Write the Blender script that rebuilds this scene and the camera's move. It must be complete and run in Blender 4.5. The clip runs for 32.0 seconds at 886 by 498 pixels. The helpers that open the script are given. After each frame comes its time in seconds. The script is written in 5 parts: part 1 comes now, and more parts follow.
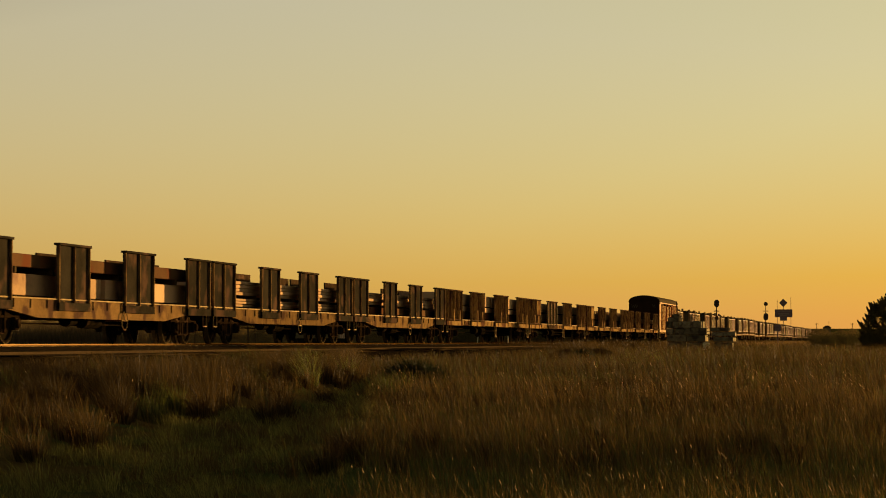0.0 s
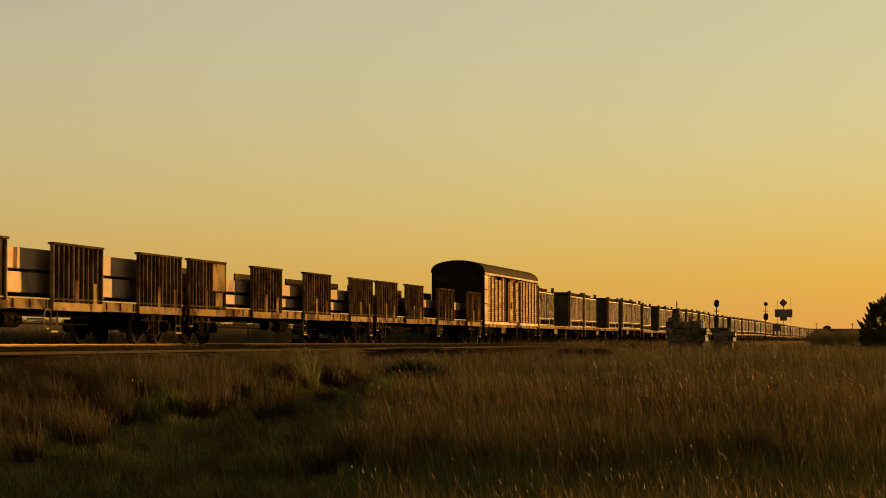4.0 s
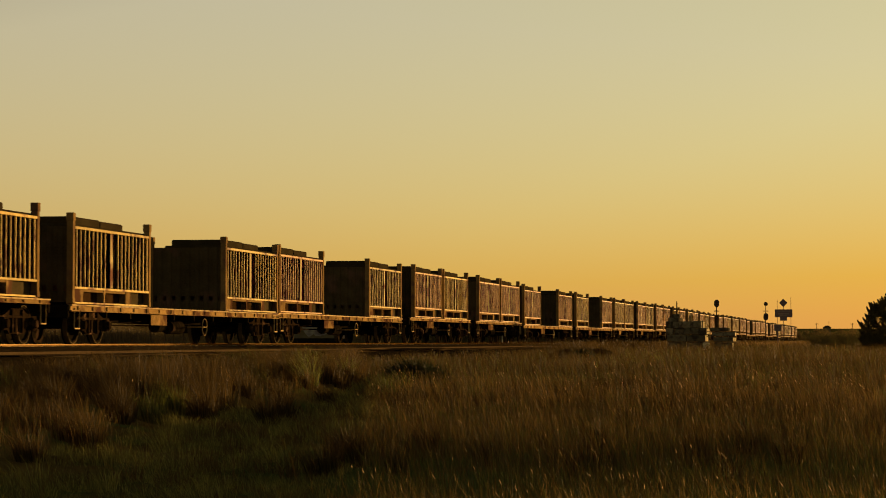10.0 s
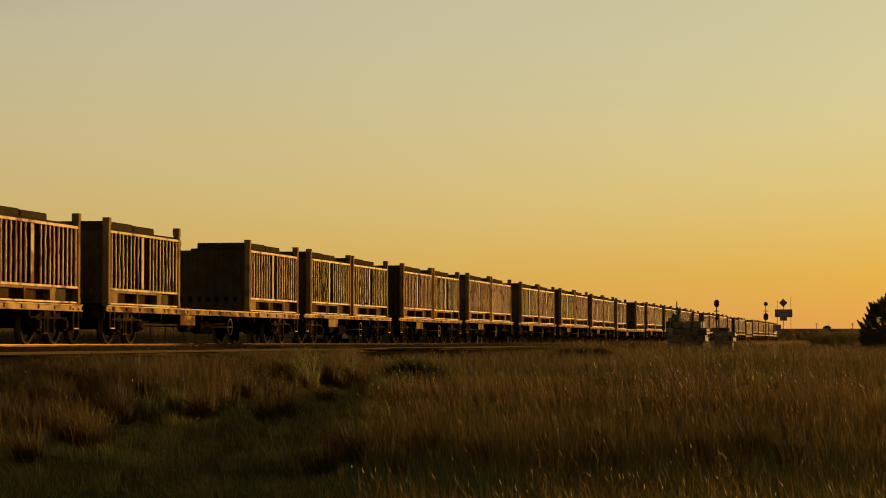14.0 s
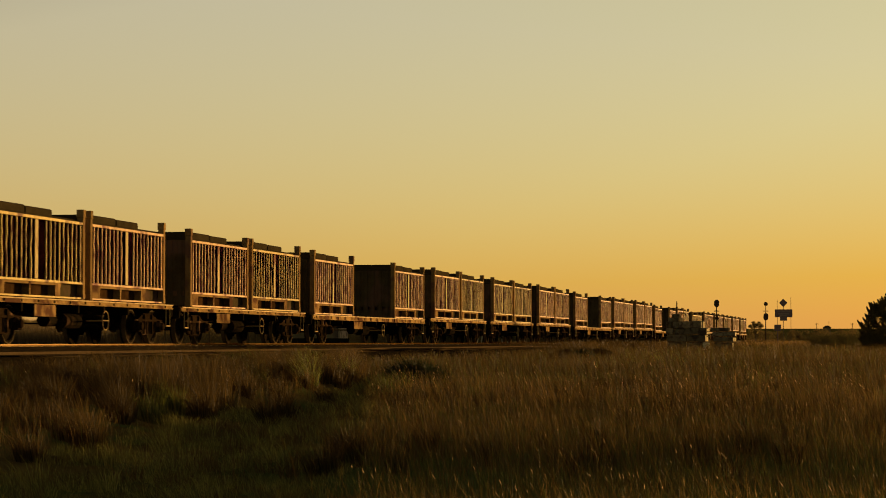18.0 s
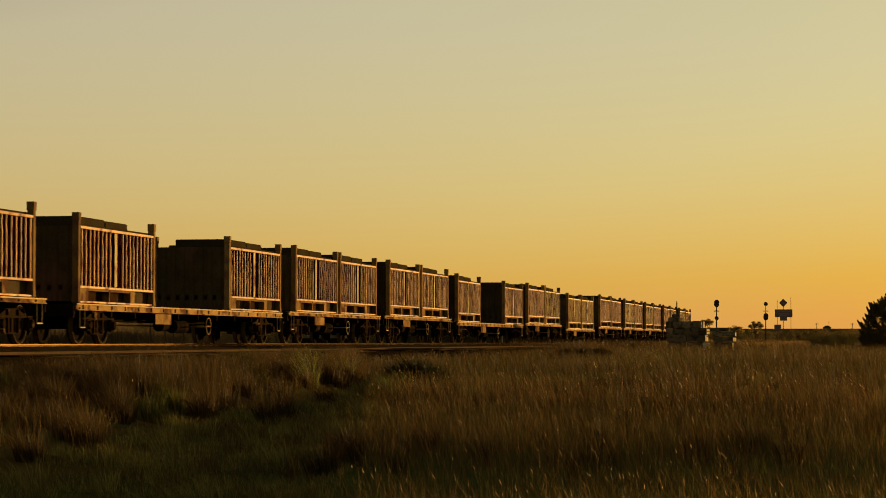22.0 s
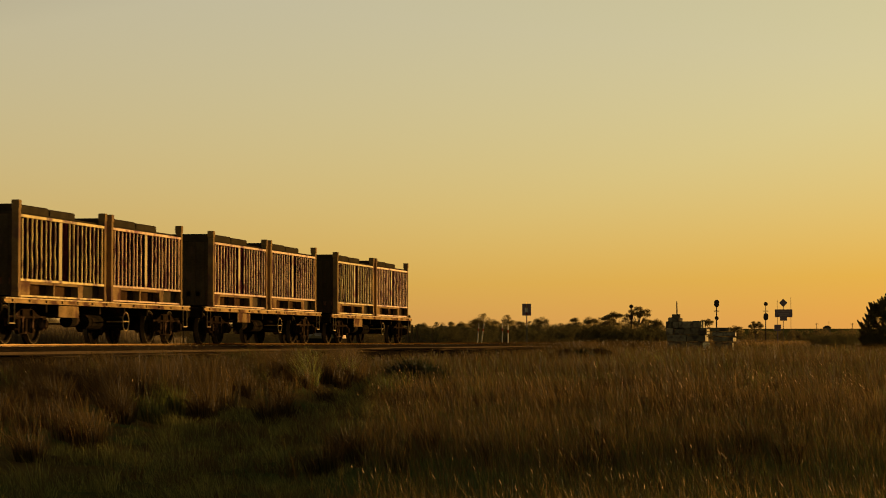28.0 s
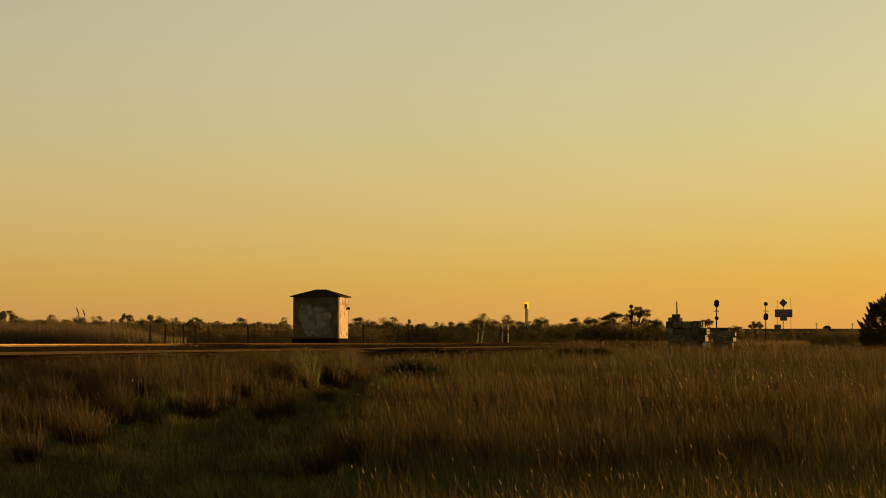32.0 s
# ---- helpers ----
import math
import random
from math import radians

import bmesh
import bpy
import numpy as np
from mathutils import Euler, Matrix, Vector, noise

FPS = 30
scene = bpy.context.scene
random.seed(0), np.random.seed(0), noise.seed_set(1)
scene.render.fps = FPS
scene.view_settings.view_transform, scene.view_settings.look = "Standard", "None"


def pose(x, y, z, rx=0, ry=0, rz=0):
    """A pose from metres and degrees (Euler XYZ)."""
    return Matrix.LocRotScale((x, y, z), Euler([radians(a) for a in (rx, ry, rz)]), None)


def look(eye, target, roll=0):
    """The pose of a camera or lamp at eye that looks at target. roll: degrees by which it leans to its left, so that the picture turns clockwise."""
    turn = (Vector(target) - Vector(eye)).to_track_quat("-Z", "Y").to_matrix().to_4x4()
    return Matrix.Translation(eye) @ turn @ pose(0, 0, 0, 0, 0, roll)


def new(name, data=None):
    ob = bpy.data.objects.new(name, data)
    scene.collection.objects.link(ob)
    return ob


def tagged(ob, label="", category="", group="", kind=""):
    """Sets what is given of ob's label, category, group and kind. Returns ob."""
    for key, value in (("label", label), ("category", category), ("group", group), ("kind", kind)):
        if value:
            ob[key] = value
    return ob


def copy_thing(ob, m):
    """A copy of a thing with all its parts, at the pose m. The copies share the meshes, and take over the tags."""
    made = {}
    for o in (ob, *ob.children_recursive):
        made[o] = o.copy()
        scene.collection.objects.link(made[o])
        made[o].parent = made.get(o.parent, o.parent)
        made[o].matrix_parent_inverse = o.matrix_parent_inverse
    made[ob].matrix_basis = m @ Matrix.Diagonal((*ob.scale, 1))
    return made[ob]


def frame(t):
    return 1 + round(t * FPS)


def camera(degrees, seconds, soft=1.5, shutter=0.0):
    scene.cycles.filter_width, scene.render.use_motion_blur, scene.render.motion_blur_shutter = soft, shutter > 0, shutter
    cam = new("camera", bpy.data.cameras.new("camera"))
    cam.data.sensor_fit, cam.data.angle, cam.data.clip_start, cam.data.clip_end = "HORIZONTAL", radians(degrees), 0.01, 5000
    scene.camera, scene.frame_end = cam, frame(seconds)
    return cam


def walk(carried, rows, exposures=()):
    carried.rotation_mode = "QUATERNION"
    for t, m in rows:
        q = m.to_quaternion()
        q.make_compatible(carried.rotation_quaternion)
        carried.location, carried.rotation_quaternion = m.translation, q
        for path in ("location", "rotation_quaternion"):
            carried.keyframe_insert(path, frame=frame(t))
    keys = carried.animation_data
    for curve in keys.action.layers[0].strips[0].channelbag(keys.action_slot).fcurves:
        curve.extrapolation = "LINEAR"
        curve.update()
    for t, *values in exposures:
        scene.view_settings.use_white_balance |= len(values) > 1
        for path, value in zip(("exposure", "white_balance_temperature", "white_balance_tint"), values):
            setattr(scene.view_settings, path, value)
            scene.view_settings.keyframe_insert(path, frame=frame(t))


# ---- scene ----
# The world's x axis runs along the railway, y away from the camera's field, z = 0 is the rail head.
TURN = radians(10.95)
CA, SA = math.cos(TURN), math.sin(TURN)
CAM_Z = 0.06
cam = camera(21.75, 32.0, 0.95, 0.1)
EYE = pose(0, 0, CAM_Z, 92.3, 0, -90 + 10.95)
walk(cam, [(0, EYE), (32, EYE)], [(0, 1.03), (32, 1.03)])

# ---- light ----
SUN_AZ, SUN_EL = radians(-22), radians(2.0)
world = bpy.data.worlds.new("evening_sky")
scene.world = world
world.use_nodes = True
wn = world.node_tree.nodes
wl = world.node_tree.links
wn.clear()
sky = wn.new("ShaderNodeTexSky")
sky.sky_type = "NISHITA"
sky.sun_disc = False
sky.sun_elevation = SUN_EL
sky.sun_rotation = radians(90) - SUN_AZ
sky.air_density, sky.dust_density, sky.ozone_density = 1.4, 0.5, 2.0
# thin high haze evens the sky out: each colour is flattened towards a milky tone
split, join = wn.new("ShaderNodeSeparateColor"), wn.new("ShaderNodeCombineColor")
wl.new(sky.outputs[0], split.inputs[0])
# and low near the sun it is reddened by dust
for i, (veil, power, gain, most, dusty) in enumerate(((0.002, 0.375, 10.55, 10.6, 0.96), (0.1, 0.95, 17.5, 6.2, 0.87), (0.01, 0.583, 11.77, 3.2, 0.84))):
    v, p, g, c = (wn.new("ShaderNodeMath") for _ in range(4))
    v.operation, p.operation, g.operation, c.operation = "MULTIPLY_ADD", "POWER", "MULTIPLY", "MINIMUM"
    c.inputs[1].default_value = most
    v.inputs[1].default_value, v.inputs[2].default_value = 0.1, veil
    p.inputs[1].default_value, g.inputs[1].default_value = power, gain
    wl.new(split.outputs[i], v.inputs[0])
    wl.new(v.outputs[0], p.inputs[0])
    wl.new(p.outputs[0], g.inputs[0])
    wl.new(g.outputs[0], c.inputs[0])
    dust, tone = wn.new("ShaderNodeMapRange"), wn.new("ShaderNodeMath")
    dust.inputs["From Min"].default_value, dust.inputs["From Max"].default_value = 3.1, 5.0
    dust.inputs["To Min"].default_value, dust.inputs["To Max"].default_value = 1.0, dusty
    tone.operation = "MULTIPLY"
    wl.new(split.outputs[0], dust.inputs[0])
    wl.new(c.outputs[0], tone.inputs[0])
    wl.new(dust.outputs[0], tone.inputs[1])
    wl.new(tone.outputs[0], join.inputs[i])
bg = wn.new("ShaderNodeBackground")
# away from the sun the veil thins and the sky dims
near_sun, dim, level = (wn.new("ShaderNodeMath") for _ in range(3))
near_sun.operation, dim.operation, level.operation = "MULTIPLY", "POWER", "MULTIPLY"
near_sun.use_clamp = True
near_sun.inputs[1].default_value, dim.inputs[1].default_value, level.inputs[1].default_value = 0.63, 0.9, 0.05
wl.new(split.outputs[0], near_sun.inputs[0])
wl.new(near_sun.outputs[0], dim.inputs[0])
wl.new(dim.outputs[0], level.inputs[0])
wl.new(level.outputs[0], bg.inputs["Strength"])
wl.new(join.outputs[0], bg.inputs["Color"])
wl.new(bg.outputs[0], wn.new("ShaderNodeOutputWorld").inputs["Surface"])
sun = new("sun", bpy.data.lights.new("sun", "SUN"))
sun.data.energy, sun.data.angle, sun.data.color = 5.0, radians(0.6), (1.0, 0.58, 0.22)
sun.matrix_world = look((math.cos(SUN_AZ) * 50, math.sin(SUN_AZ) * 50, math.tan(SUN_EL) * 50), (0, 0, 0))


# ---- materials ----
def material(name, colour, rough=0.7, metal=0.0, spread=0.25, scale=3.0, bump=0.15, fine=40.0, rust=None, rust_at=0.6, rand=0.0, through_light=0.0, gloss=0.0):
    """A surface with two scales of tone, a fine relief, and patches of a second colour."""
    # blue is cut in every pigment: the light's warm cast put into the colour
    colour = (colour[0], colour[1] * 0.98, colour[2] * 0.7)
    m = bpy.data.materials.new(name)
    m.use_nodes = True
    n, l = m.node_tree.nodes, m.node_tree.links
    b = n["Principled BSDF"]
    b.inputs["Roughness"].default_value, b.inputs["Metallic"].default_value = rough, metal
    b.inputs["Specular IOR Level"].default_value = gloss
    b.inputs["Specular Tint"].default_value = (1.0, 0.6, 0.17, 1.0)
    co = n.new("ShaderNodeTexCoord")
    big, small = n.new("ShaderNodeTexNoise"), n.new("ShaderNodeTexNoise")
    # each object takes its own piece of the pattern
    own, spot = n.new("ShaderNodeObjectInfo"), n.new("ShaderNodeVectorMath")
    spot.operation = "MULTIPLY_ADD"
    spot.inputs[1].default_value = (41.0, 23.0, 67.0)
    l.new(own.outputs["Random"], spot.inputs[0])
    l.new(co.outputs["Object"], spot.inputs[2])
    for node, s, d in ((big, scale, 6), (small, fine, 4)):
        node.inputs["Scale"].default_value, node.inputs["Detail"].default_value = s, d
        l.new(spot.outputs[0], node.inputs["Vector"])
    ramp = n.new("ShaderNodeValToRGB")
    dark = tuple(c * (1 - spread) for c in colour)
    light = tuple(min(1, c * (1 + spread)) for c in colour)
    ramp.color_ramp.elements[0].position, ramp.color_ramp.elements[0].color = 0.3, (*dark, 1)
    ramp.color_ramp.elements[1].position, ramp.color_ramp.elements[1].color = 0.7, (*light, 1)
    mixf = n.new("ShaderNodeMath")
    mixf.operation = "MULTIPLY_ADD"
    mixf.inputs[1].default_value = 0.4
    l.new(small.outputs[0], mixf.inputs[0])
    half = n.new("ShaderNodeMath")
    half.operation = "MULTIPLY"
    half.inputs[1].default_value = 0.6
    l.new(big.outputs[0], half.inputs[0])
    l.new(half.outputs[0], mixf.inputs[2])
    l.new(mixf.outputs[0], ramp.inputs[0])
    out = ramp.outputs[0]
    if rust:
        patch = n.new("ShaderNodeTexNoise")
        patch.inputs["Scale"].default_value, patch.inputs["Detail"].default_value = scale * 0.7, 8
        shift = n.new("ShaderNodeMapping")
        shift.inputs["Location"].default_value = (3.1, 7.7, 1.3)
        l.new(spot.outputs[0], shift.inputs[0])
        l.new(shift.outputs[0], patch.inputs["Vector"])
        step = n.new("ShaderNodeMapRange")
        step.inputs["From Min"].default_value, step.inputs["From Max"].default_value = rust_at - 0.06, rust_at + 0.06
        l.new(patch.outputs[0], step.inputs[0])
        mx = n.new("ShaderNodeMix")
        mx.data_type = "RGBA"
        l.new(step.outputs[0], mx.inputs[0])
        l.new(out, mx.inputs[6])
        mx.inputs[7].default_value = (*rust, 1)
        out = mx.outputs[2]
    if rand:
        info = n.new("ShaderNodeObjectInfo")
        rng = n.new("ShaderNodeMapRange")
        rng.inputs["To Min"].default_value, rng.inputs["To Max"].default_value = 1 - rand, 1 + rand
        l.new(info.outputs["Random"], rng.inputs[0])
        hs = n.new("ShaderNodeHueSaturation")
        l.new(rng.outputs[0], hs.inputs["Value"])
        l.new(out, hs.inputs["Color"])
        out = hs.outputs[0]
    l.new(out, b.inputs["Base Color"])
    if bump:
        bp = n.new("ShaderNodeBump")
        bp.inputs["Strength"].default_value, bp.inputs["Distance"].default_value = bump, 0.0025
        l.new(small.outputs[0], bp.inputs["Height"])
        l.new(bp.outputs[0], b.inputs["Normal"])
    if through_light:
        tr = n.new("ShaderNodeBsdfTranslucent")
        l.new(out, tr.inputs["Color"])
        ms = n.new("ShaderNodeMixShader")
        ms.inputs[0].default_value = through_light
        l.new(b.outputs[0], ms.inputs[1])
        l.new(tr.outputs[0], ms.inputs[2])
        l.new(ms.outputs[0], n["Material Output"].inputs["Surface"])
    return m


RUST = (0.16, 0.06, 0.025)
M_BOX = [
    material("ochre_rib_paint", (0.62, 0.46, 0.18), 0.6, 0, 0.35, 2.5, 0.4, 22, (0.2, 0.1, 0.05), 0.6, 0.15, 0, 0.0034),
    # pink tone: a cast of the light put into the rib colour
    material("pink_cast_rib_paint", (0.63, 0.42, 0.26), 0.6, 0, 0.35, 2.5, 0.4, 22, (0.2, 0.08, 0.05), 0.6, 0.15, 0, 0.0034),
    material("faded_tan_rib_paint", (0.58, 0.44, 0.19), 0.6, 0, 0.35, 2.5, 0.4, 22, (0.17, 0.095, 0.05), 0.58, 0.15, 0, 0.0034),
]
# sheets far darker than the ribs: shade between ribs put into the colour
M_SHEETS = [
    material("shaded_brown_sheet", (0.05, 0.027, 0.013), 0.42, 0, 0.6, 1.6, 0.9, 9, (0.2, 0.12, 0.05), 0.67, 0.4),
    # purple tone: a flare-like cast put into the sheet colour
    material("shaded_purple_cast_sheet", (0.135, 0.024, 0.08), 0.42, 0, 0.55, 1.6, 0.9, 9, (0.22, 0.09, 0.075), 0.67, 0.4),
    material("shaded_oxide_sheet", (0.085, 0.02, 0.028), 0.42, 0, 0.6, 1.6, 0.9, 9, (0.2, 0.1, 0.055), 0.67, 0.4),
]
M_POST = material("dull_post_paint", (0.23, 0.15, 0.07), 0.5, 0, 0.35, 2.5, 0.25, 30, (0.14, 0.08, 0.045), 0.58, 0.15)
# end walls face away from the sun: their shade put into the colour
M_END = material("shade_dark_end_steel", (0.06, 0.047, 0.028), 0.75, 0, 0.45, 1.5, 0.25, 25, (0.1, 0.06, 0.035), 0.6, 0.3)
M_PLATE = material("pale_marker_plate", (0.5, 0.4, 0.22), 0.45, 0, 0.3, 2, 0.2, 30, RUST, 0.58, 0, 0, 0.0003)
M_LID = material("dark_tarpaulin", (0.04, 0.032, 0.02), 0.8, 0, 0.4, 2, 0.3, 20)
M_DECK = material("worn_wagon_steel", (0.25, 0.16, 0.075), 0.45, 0, 0.5, 2, 0.35, 24, (0.09, 0.045, 0.022), 0.52, 0.2)
M_SILL = material("rusty_ochre_sill", (0.34, 0.22, 0.1), 0.45, 0, 0.45, 2, 0.35, 24, (0.1, 0.05, 0.025), 0.54, 0.2)
# paler steel for edges, steps and handwheels: highlights put into the colour
M_EDGE = material("glint_bright_steel", (0.5, 0.36, 0.18), 0.4, 0, 0.35, 3, 0.2, 30, (0.25, 0.14, 0.07), 0.58, 0.15, 0, 0.0003)
# grime, and the shade beneath the wagons put into the colour
M_UNDER = material("grimy_shaded_running_gear", (0.014, 0.011, 0.008), 0.5, 0, 0.5, 4, 0.3, 30, (0.05, 0.03, 0.016), 0.64, 0)
M_BOGIE = material("oily_brown_bogie_casting", (0.022, 0.014, 0.009), 0.4, 0, 0.5, 4, 0.5, 22, (0.13, 0.075, 0.038), 0.64, 0.2)
M_WHEEL = material("worn_wheel_tread", (0.11, 0.08, 0.05), 0.5, 0, 0.15, 5, 0.05, 60)
M_PANEL = material("dark_brown_panel_steel", (0.055, 0.036, 0.024), 0.45, 0, 0.5, 2, 0.4, 18, (0.14, 0.08, 0.042), 0.6, 0.25)
M_GREY = material("faded_grey_panel_paint", (0.036, 0.031, 0.026), 0.42, 0, 0.4, 2, 0.4, 18, (0.1, 0.06, 0.034), 0.58, 0.15)
# lighter than the panels: sunlight on the rib edges put into the colour
M_STIFF = material("brown_stiffener_steel", (0.2, 0.125, 0.06), 0.45, 0, 0.4, 2.5, 0.4, 22, (0.08, 0.045, 0.025), 0.55, 0.2)
M_STEEL = material("pale_steel_stack", (0.66, 0.45, 0.31), 0.45, 0, 0.2, 1.2, 0.1, 30, (0.34, 0.2, 0.12), 0.62, 0.2)
M_BAR = material("rusty_steel_bar", (0.15, 0.085, 0.05), 0.45, 0, 0.3, 1.5, 0.15, 30, RUST, 0.55, 0.15)
M_VAN = material("weathered_orange_louvre_paint", (0.55, 0.33, 0.17), 0.45, 0, 0.35, 1.2, 0.3, 30, (0.75, 0.56, 0.22), 0.54, 0.25, 0, 0.0003)
M_VANPOST = material("dull_red_van_framing", (0.24, 0.075, 0.045), 0.5, 0, 0.35, 2.5, 0.25, 30, (0.45, 0.26, 0.13), 0.6, 0.15)
M_VANEND = material("van_red_brown_paint", (0.026, 0.014, 0.01), 0.7, 0, 0.3, 2, 0.2, 30)
M_ROOF = material("grey_van_roof", (0.1, 0.08, 0.055), 0.7, 0, 0.3, 2, 0.15, 30)
M_SCRAWL = material("faded_paint_scrawl", (0.08, 0.075, 0.065), 0.8, 0, 0.2, 4, 0, 30)
M_RAIL = material("polished_rail_head", (0.5, 0.4, 0.36), 0.045, 1.0, 0.15, 5, 0, 60)
M_OLDRAIL = material("rusted_siding_rail", (0.08, 0.055, 0.035), 0.8, 0, 0.3, 5, 0.1, 60)
M_BALLAST = material("brown_gravel", (0.06, 0.042, 0.024), 0.95, 0, 0.5, 5, 0.6, 45, (0.03, 0.022, 0.013), 0.52)
# near black: the bank's shade put into the colour; hut plinth shares it
M_SHADE = material("shade_dark_base", (0.014, 0.011, 0.008), 0.95, 0, 0.4, 4, 0.6, 40)
M_SLEEPER = material("weathered_sleeper", (0.19, 0.17, 0.13), 0.9, 0, 0.45, 4, 0.4, 50, (0.08, 0.065, 0.045), 0.55, 0.4)
M_HUT = material("painted_hut_wall", (0.17, 0.145, 0.1), 0.8, 0, 0.25, 2, 0.25, 40, (0.1, 0.08, 0.055), 0.56)
M_MURAL = material("faded_mural_paint", (0.34, 0.32, 0.3), 0.8, 0, 0.3, 3, 0.15, 40, (0.2, 0.17, 0.14), 0.52)
M_TIN = material("dark_roof_tin", (0.06, 0.045, 0.03), 0.6, 0, 0.25, 3, 0.15, 40)
# black lifted a little: haze before the signals put into the colour
M_BLACK = material("black_signal_paint", (0.06, 0.045, 0.04), 0.5, 0, 0.2, 5, 0.05, 50)
M_GALV = material("galvanised_pole", (0.13, 0.115, 0.095), 0.6, 0, 0.15, 6, 0.05, 60)
M_SIGN = material("weathered_sign_board", (0.2, 0.15, 0.19), 0.6, 0, 0.2, 4, 0.05, 50)
M_LETTER = material("faded_pale_lettering", (0.3, 0.25, 0.27), 0.6, 0, 0.2, 6, 0.02, 50)
M_STRIPE_W = material("white_reflective_band", (0.6, 0.55, 0.47), 0.5, 0, 0.15, 6, 0.02, 50, (0.3, 0.24, 0.18), 0.6)
M_STRIPE_R = material("red_reflective_band", (0.3, 0.06, 0.035), 0.5, 0, 0.1, 6, 0.02, 50)
M_WOOD = material("grey_fence_timber", (0.09, 0.065, 0.042), 0.85, 0, 0.3, 6, 0.4, 40)
# paler than the other hut walls: sunlight put into the colour
M_HUT_SUNLIT = material("sunlit_tone_hut_wall", (0.72, 0.56, 0.45), 0.85, 0, 0.2, 3, 0.3, 40, (0.34, 0.22, 0.15), 0.58)
# very pale: low sunlight on ends and block put into the colour
M_SUNLIT = material("sunlit_pale_patch", (0.85, 0.72, 0.5), 0.85, 0, 0.15, 8, 0.3, 50)
M_BARK = material("eucalypt_bark", (0.16, 0.12, 0.09), 0.9, 0, 0.3, 4, 0.4, 30)
# leaf, bush and scrub tones lightened: haze put into the colour
M_LEAF = material("haze_pale_gum_leaves", (0.19, 0.15, 0.075), 0.6, 0, 0.35, 2, 0, 30, None, 0.6, 0.15, 0.45, 0.0)
M_BUSH = material("dark_bush_leaves", (0.09, 0.078, 0.038), 0.6, 0, 0.35, 2, 0, 30, None, 0.6, 0.1, 0.15, 0.0)
M_SCRUB = material("brown_scrub", (0.19, 0.14, 0.07), 0.8, 0, 0.4, 0.6, 0, 10, None, 0.6, 0.1, 0.15)
M_AMBER = material("amber_reflector_glass", (0.95, 0.72, 0.3), 0.4, 0, 0.05, 6, 0, 50, None, 0.6, 0, 0.85, 0.3)
M_SOIL = material("grassy_soil", (0.12, 0.086, 0.032), 0.95, 0, 0.6, 0.9, 0.5, 12, (0.08, 0.1, 0.024), 0.5)


# ---- mesh helpers ----
def mesh_of(bm, name, mat):
    me = bpy.data.meshes.new(name)
    bm.to_mesh(me)
    bm.free()
    me.materials.append(mat)
    return me


def part(name, bm, mat, parent, label=""):
    """Links a bmesh as one mesh object under a thing or a part."""
    ob = new(name, mesh_of(bm, name, mat))
    ob.parent = parent
    return tagged(ob, label) if label else ob


def shared(name, me, parent, m):
    ob = new(name, me)
    ob.parent = parent
    ob.matrix_basis = m
    return ob


def block(x0, x1, y0, y1, z0, z1, bevel=0.0, bm=None):
    """A box between two corners with softened edges."""
    own = bmesh.new()
    g = bmesh.ops.create_cube(own, size=1)
    for v in g["verts"]:
        v.co = Vector(((x0 + x1) / 2 + v.co.x * (x1 - x0), (y0 + y1) / 2 + v.co.y * (y1 - y0), (z0 + z1) / 2 + v.co.z * (z1 - z0)))
    if bevel:
        bmesh.ops.bevel(own, geom=own.edges[:], offset=bevel, segments=1, affect="EDGES")
    if bm is None:
        return own
    return add_to(bm, own)


def add_to(bm, other):
    me = bpy.data.meshes.new("tmp")
    other.to_mesh(me)
    other.free()
    bm.from_mesh(me)
    bpy.data.meshes.remove(me)
    return bm


def rod(p, q, r0, r1=None, seg=8, bm=None):
    """A tapered rod from p to q."""
    p, q = Vector(p), Vector(q)
    own = bmesh.new()
    bmesh.ops.create_cone(own, cap_ends=True, segments=seg, radius1=r0, radius2=r0 if r1 is None else r1, depth=(q - p).length)
    m = Matrix.Translation((p + q) / 2) @ (q - p).to_track_quat("Z", "Y").to_matrix().to_4x4()
    bmesh.ops.transform(own, matrix=m, verts=own.verts)
    if bm is None:
        return own
    return add_to(bm, own)


def prism(profile, x0, x1):
    """A profile of (y, z) drawn out along x."""
    bm = bmesh.new()
    a = [bm.verts.new((x0, y, z)) for y, z in profile]
    b = [bm.verts.new((x1, y, z)) for y, z in profile]
    bm.faces.new(a[::-1])
    bm.faces.new(b)
    for i in range(len(profile)):
        j = (i + 1) % len(profile)
        bm.faces.new((a[i], a[j], b[j], b[i]))
    bmesh.ops.recalc_face_normals(bm, faces=bm.faces[:])
    return bm


def plate(profile, y0, y1):
    """A profile of (x, z) with thickness along y."""
    bm = bmesh.new()
    a = [bm.verts.new((x, y0, z)) for x, z in profile]
    b = [bm.verts.new((x, y1, z)) for x, z in profile]
    bm.faces.new(a)
    bm.faces.new(b[::-1])
    for i in range(len(profile)):
        j = (i + 1) % len(profile)
        bm.faces.new((a[i], b[i], b[j], a[j]))
    bmesh.ops.recalc_face_normals(bm, faces=bm.faces[:])
    return bm


def thing(name, label, category, group="", kind="", m=None):
    ob = new(name)
    ob.empty_display_size = 0.2
    if m is not None:
        ob.matrix_basis = m
    return tagged(ob, label, category, group, kind)


def field(lat, depth):
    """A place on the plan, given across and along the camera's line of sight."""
    return depth * CA + lat * SA, depth * SA - lat * CA


def sight(x, y, depth):
    """A place at an assumed depth, fitted to the camera's view: so many parts of 4081 right of the axis and above the
    horizon.
    """
    gx, gy = field((x - 784) / 4081 * depth, depth)
    return gx, gy, CAM_Z + (605 - y) / 4081 * depth


